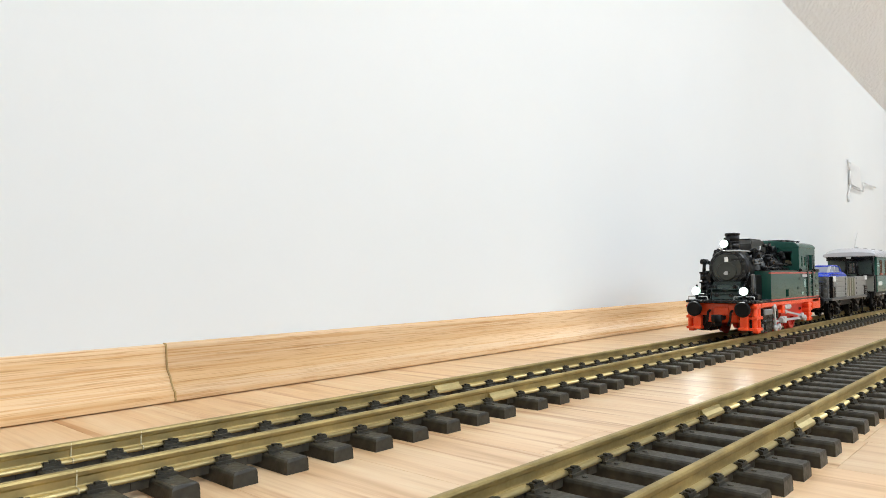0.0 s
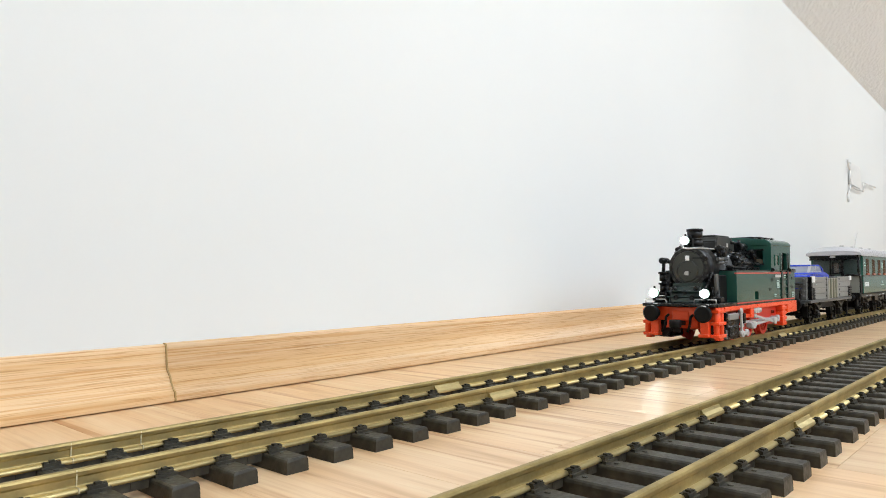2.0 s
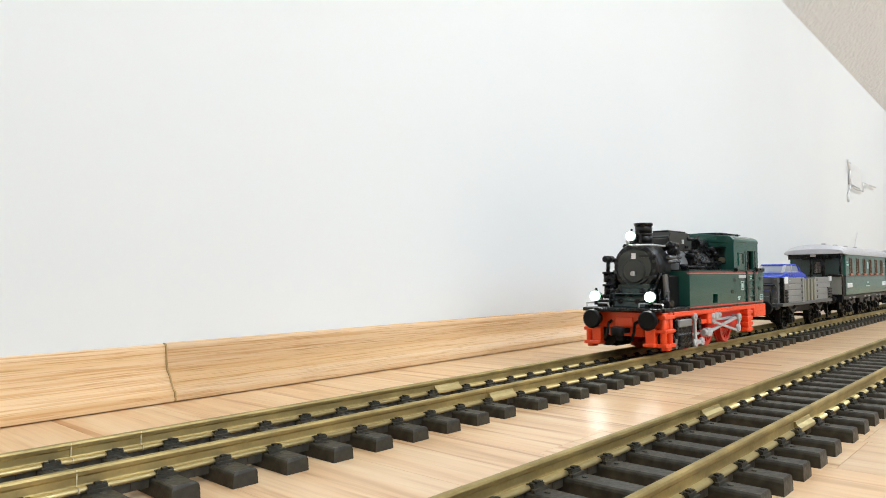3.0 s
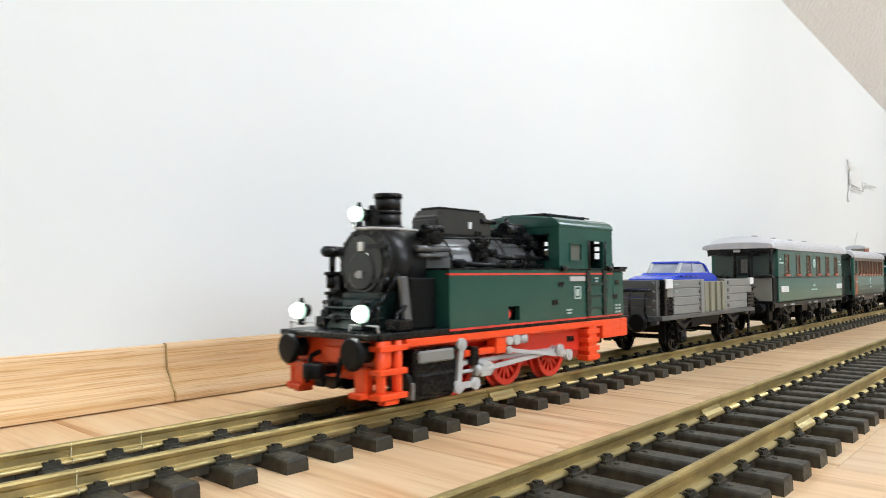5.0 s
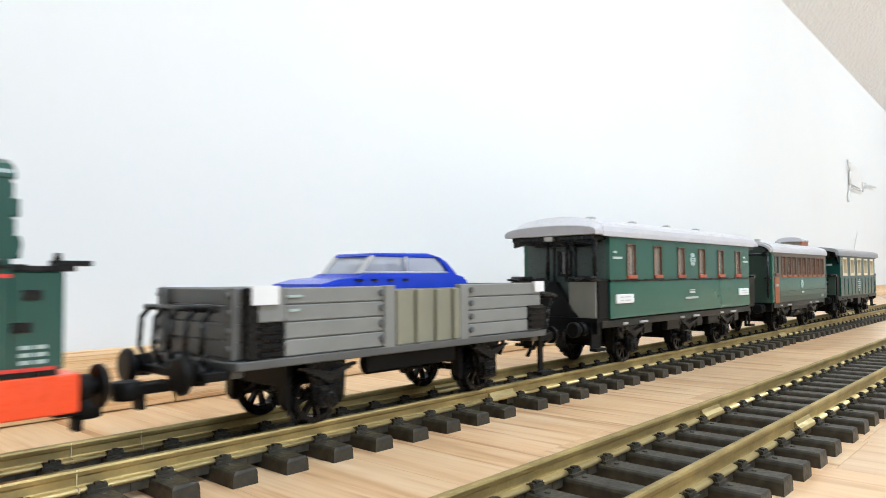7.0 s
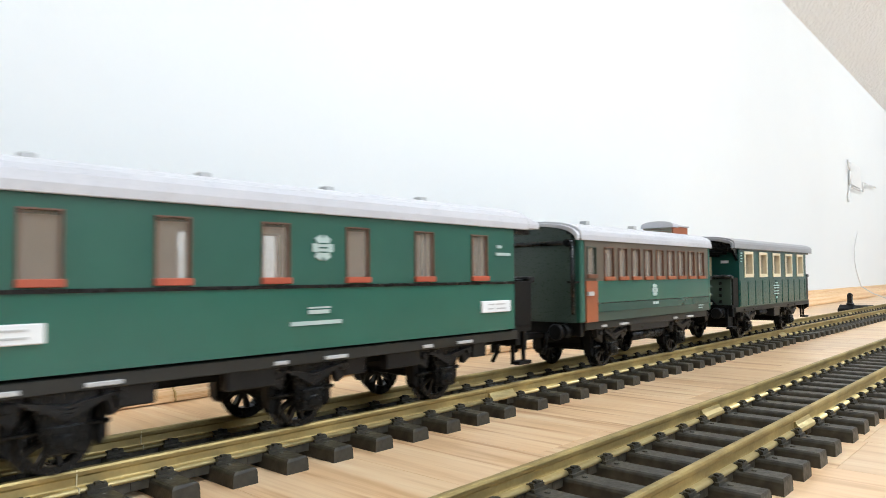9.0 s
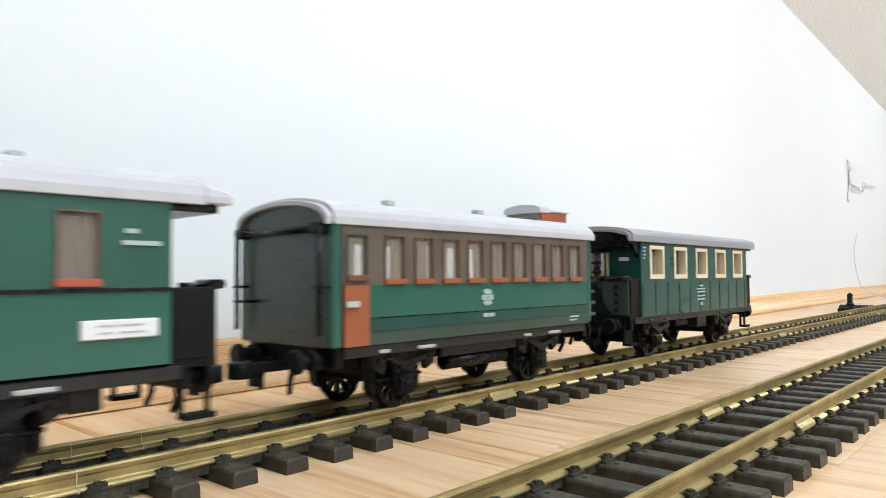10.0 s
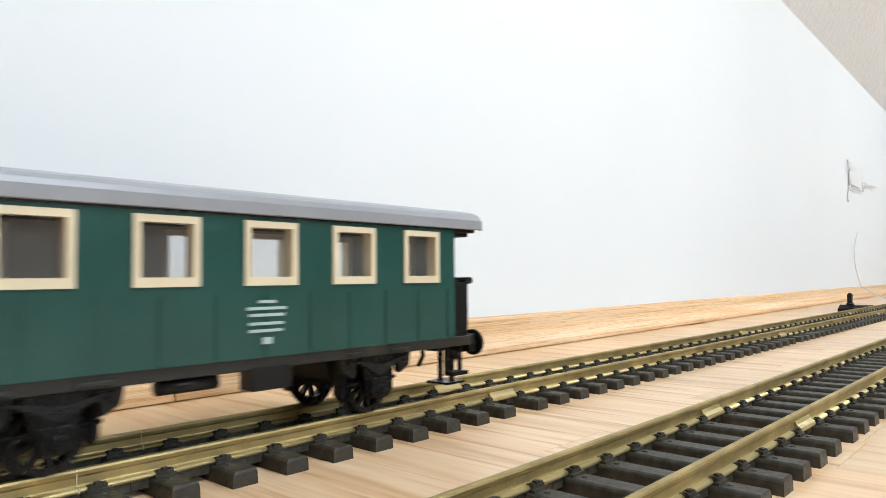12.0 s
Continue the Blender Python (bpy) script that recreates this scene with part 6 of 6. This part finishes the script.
    for s in (-1, 1):
        block("battery_box", 1.9880, 2.0100, *sorted((s * 0.0400, s * 0.0300)), 0.0380, 0.0490, CHARCOAL, C, bevel=0.0006)
        rod("air_tank", (1.948, s * 0.033, 0.0440), (1.975, s * 0.033, 0.0440), 0.0032, CHARCOAL, C, seg=14)
    # brake column on the leading platform
    bm = bmesh.new()
    cyl(bm, (1.8575, -0.0060, 0.0555), (1.8575, -0.0060, 0.0960), 0.0030, 0.0026, 12)
    cyl(bm, (1.8575, -0.0060, 0.0960), (1.8575, -0.0060, 0.1010), 0.0014, 0.0014, 8)
    for z in (0.0905, 0.0985):
        cyl(bm, (1.8575, -0.0060, z), (1.8575, -0.0060, z + 0.0022), 0.0044, 0.0044, 12)
    box(bm, 1.8560, 1.8590, -0.0250, -0.0060, 0.0850, 0.0868)
    part("brake_column", bm, CHARCOAL, C)
    # draw hook at the tail
    bm = bmesh.new()
    for y in (-0.005, 0.005):
        box(bm, 2.1600, 2.1625, y - 0.0012, y + 0.0012, 0.0200, 0.0400)
    box(bm, 2.1520, 2.1700, -0.0090, 0.0090, 0.0185, 0.0200)
    part("tail_hook", bm, BLACK, C)
    return C


COACHES = [build_coach_long(), build_coach_short(), build_coach_cream()]


# ---------------------------------------------------------------- small things by the wall
def build_small():
    M = thing("point_motor", 1.50, 0.066, 0, "black point motor with a small lantern beside the track", "point motor")
    bm = bmesh.new()
    prism(bm, [(1.405, 0.0), (1.620, 0.0), (1.620, 0.0110), (1.450, 0.0165), (1.425, 0.0185), (1.405, 0.0100)], "y", 0.054, 0.086)
    part("housing", bm, BLACK_DULL, M, bevel=0.0015)
    bm = bmesh.new()
    cyl(bm, (1.432, 0.066, 0.0170), (1.432, 0.066, 0.0225), 0.0090, 0.0070, 14)
    box(bm, 1.4262, 1.4280, 0.0615, 0.0705, 0.0225, 0.0400)
    box(bm, 1.4360, 1.4378, 0.0615, 0.0705, 0.0225, 0.0400)
    cyl(bm, (1.432, 0.066, 0.0395), (1.432, 0.066, 0.0450), 0.0070, 0.0025, 12)
    lan = part("lantern", bm, BLACK, M)
    block("lantern_glass", 1.4295, 1.4345, 0.061, 0.071, 0.0235, 0.0390, PANE_CLEAR, lan)
    # socket box with its loose cable on the wall
    S = new("wall_socket")
    ORIGIN[S.name] = Vector()
    S.matrix_basis = pose(0, 0.1841, 0, 0, 0, TURN)
    tagged(S, "small white surface socket with a cable on the wall", "socket")
    bm = bmesh.new()
    box(bm, 2.372, 2.560, -0.004, 0.0038, 0.395, 0.480)
    part("housing", bm, WHITE, S, bevel=0.003, segments=2)
    bm = bmesh.new()
    pipe(bm, [(2.338, -0.002, 0.480), (2.345, -0.003, 0.462), (2.362, -0.004, 0.445), (2.364, -0.004, 0.395), (2.356, -0.003, 0.372), (2.342, -0.002, 0.362), (2.340, -0.001, 0.335)], 0.0035, 8)
    part("flex", bm, CABLE, S)
    bm = bmesh.new()
    pipe(bm, [(2.364, -0.004, 0.388), (2.585, -0.006, 0.392), (2.59, -0.006, 0.425), (2.86, -0.004, 0.432)], 0.0022, 8)
    part("cable", bm, CABLE, S)
    K = thing("floor_cable", 2.36, 0.20, 0, "thin white cable hanging down the wall to the floor", "cable")
    bm = bmesh.new()
    pts = []
    for i in range(17):
        u = i / 16
        pts.append((2.42 - 0.07 * math.sin(math.pi * u) - 0.03 * u, 0.245 - 0.012 * u, 0.235 - 0.19 * u))
    pts += [(2.40, 0.20, 0.020), (2.44, 0.17, 0.004), (2.52, 0.15, 0.003)]
    pipe(bm, pts, 0.0017, 8)
    part("lead", bm, CABLE, K)


build_small()


# ---------------------------------------------------------------- floor strips
def build_strips():
    w = 0.0655
    rng = random.Random(5)
    meshes = {}
    for i in range(72):
        x = -0.85 + i * w
        y = 0.172
        while y > -0.78:
            n = rng.choice((0.30, 0.36, 0.42, 0.48))
            if n not in meshes:
                bm = bmesh.new()
                box(bm, 0.00008, w - 0.00008, -n + 0.0001, -0.0001, -0.006, 0.0)
                bmesh.ops.recalc_face_normals(bm, faces=bm.faces)
                edges = [e for e in bm.edges if all(v.co.z > -0.001 for v in e.verts)]
                bmesh.ops.bevel(bm, geom=edges, offset=0.00006, segments=1, affect="EDGES")
                me = bpy.data.meshes.new("strip")
                bm.to_mesh(me)
                bm.free()
                me.materials.append(FLOORWOOD)
                meshes[n] = me
            ob = new("strip", meshes[n])
            ob.parent = FLOOR
            first = rng.uniform(0, n) if y > 0.17 else 0
            ob.location = (x, min(y + first, 0.172 + x * 0.02975 + 0.02), 0)
            y = ob.location.y - n


build_strips()


# ---------------------------------------------------------------- what moves
TRAVEL = [(0.0, 0.0), (0.5, 0.0), (0.75, 0.0060), (1.0, 0.0197), (1.5, 0.0623), (2.0, 0.1150), (2.5, 0.1726), (3.1, 0.2540), (3.7, 0.3450), (4.3, 0.4480),
          (4.5, 0.4865), (5.0, 0.5829), (5.5, 0.6790), (6.0, 0.7812), (6.5, 0.8910), (7.1, 1.0265), (7.7, 1.1620), (8.3, 1.2973),
          (8.5, 1.3399), (9.0, 1.4465), (9.5, 1.5577), (10.0, 1.6788), (10.5, 1.8045), (11.0, 1.9240), (11.5, 2.0483), (12.0, 2.1716)]


def travel(t):
    """How far the train has come after t seconds: a smooth curve through the rows above."""
    n = len(TRAVEL)
    k = max(i for i in range(n - 1) if TRAVEL[i][0] <= t + 1e-9)
    (ta, a), (tb, b) = TRAVEL[k], TRAVEL[k + 1]

    def slope(i):
        lo, hi = max(i - 1, 0), min(i + 1, n - 1)
        return (TRAVEL[hi][1] - TRAVEL[lo][1]) / (TRAVEL[hi][0] - TRAVEL[lo][0])
    m0, m1 = (0.0 if k < 2 else slope(k)), (0.0 if k == 0 else slope(k + 1))
    h = tb - ta
    u = (t - ta) / h
    return a * (2 * u ** 3 - 3 * u ** 2 + 1) + m0 * h * (u ** 3 - 2 * u ** 2 + u) + b * (3 * u ** 2 - 2 * u ** 3) + m1 * h * (u ** 3 - u ** 2)


def motions():
    steps = [i / 10 for i in range(121)]
    quick = [i / 15 for i in range(181)]
    for ob in (LOCO, WAGON, CAR, *COACHES):
        base = ob.location.copy()
        walk(ob, [(t, pose(base.x - travel(t), base.y, base.z)) for t in steps])
    CRANK, START = 0.0100, radians(125) - travel(5.5) / 0.0169
    LEN, LOW = 0.0815, 0.0015

    def angle(t, r):
        return START + travel(t) / r

    for ob, kind, data in KEYED:
        if kind == "wheel":
            at, r = data
            walk(ob, [(t, Matrix.Translation(at) @ pose(0, 0, 0, 0, -math.degrees(angle(t, r)), 0)) for t in quick])
            continue
        base, x, z, r = data
        rows = []
        for t in quick:
            a = angle(t, r)
            px, pz = CRANK * math.cos(a), CRANK * math.sin(a)
            cx = x + px - math.sqrt(LEN ** 2 - (pz + LOW) ** 2)
            if kind == "coupling_rod":
                m = pose(x + px - base.x, 0, z + pz - base.z)
            elif kind == "crosshead":
                m = pose(cx - base.x, 0, z - LOW - base.z)
            elif kind == "main_rod":
                m = pose(cx - base.x, 0, z - LOW - base.z, 0, -math.degrees(math.asin((pz + LOW) / LEN)), 0)
            elif kind == "return_crank":
                m = pose(x + px - base.x, 0, z + pz - base.z, 0, -math.degrees(a + math.pi), 0)
            elif kind == "eccentric_rod":
                ex, ez = x - 0.45 * CRANK * math.cos(a) - 0.5888, z - 0.45 * CRANK * math.sin(a) - 0.0412
                m = pose(0.5888 - base.x, 0, 0.0412 - base.z, 0, -math.degrees(math.atan2(ez, ex)), 0)
            else:
                swing = (cx - 0.5745) / CRANK * 0.13
                if kind == "lever":
                    m = pose(0.5410 - base.x, 0, 0.0483 - base.z, 0, -math.degrees(swing), 0)
                else:
                    m = pose(0.5410 + 0.0245 * math.sin(swing) - base.x, 0, 0.0483 - 0.0245 * math.cos(swing) - base.z)
            rows.append((t, m))
        walk(ob, rows)


motions()
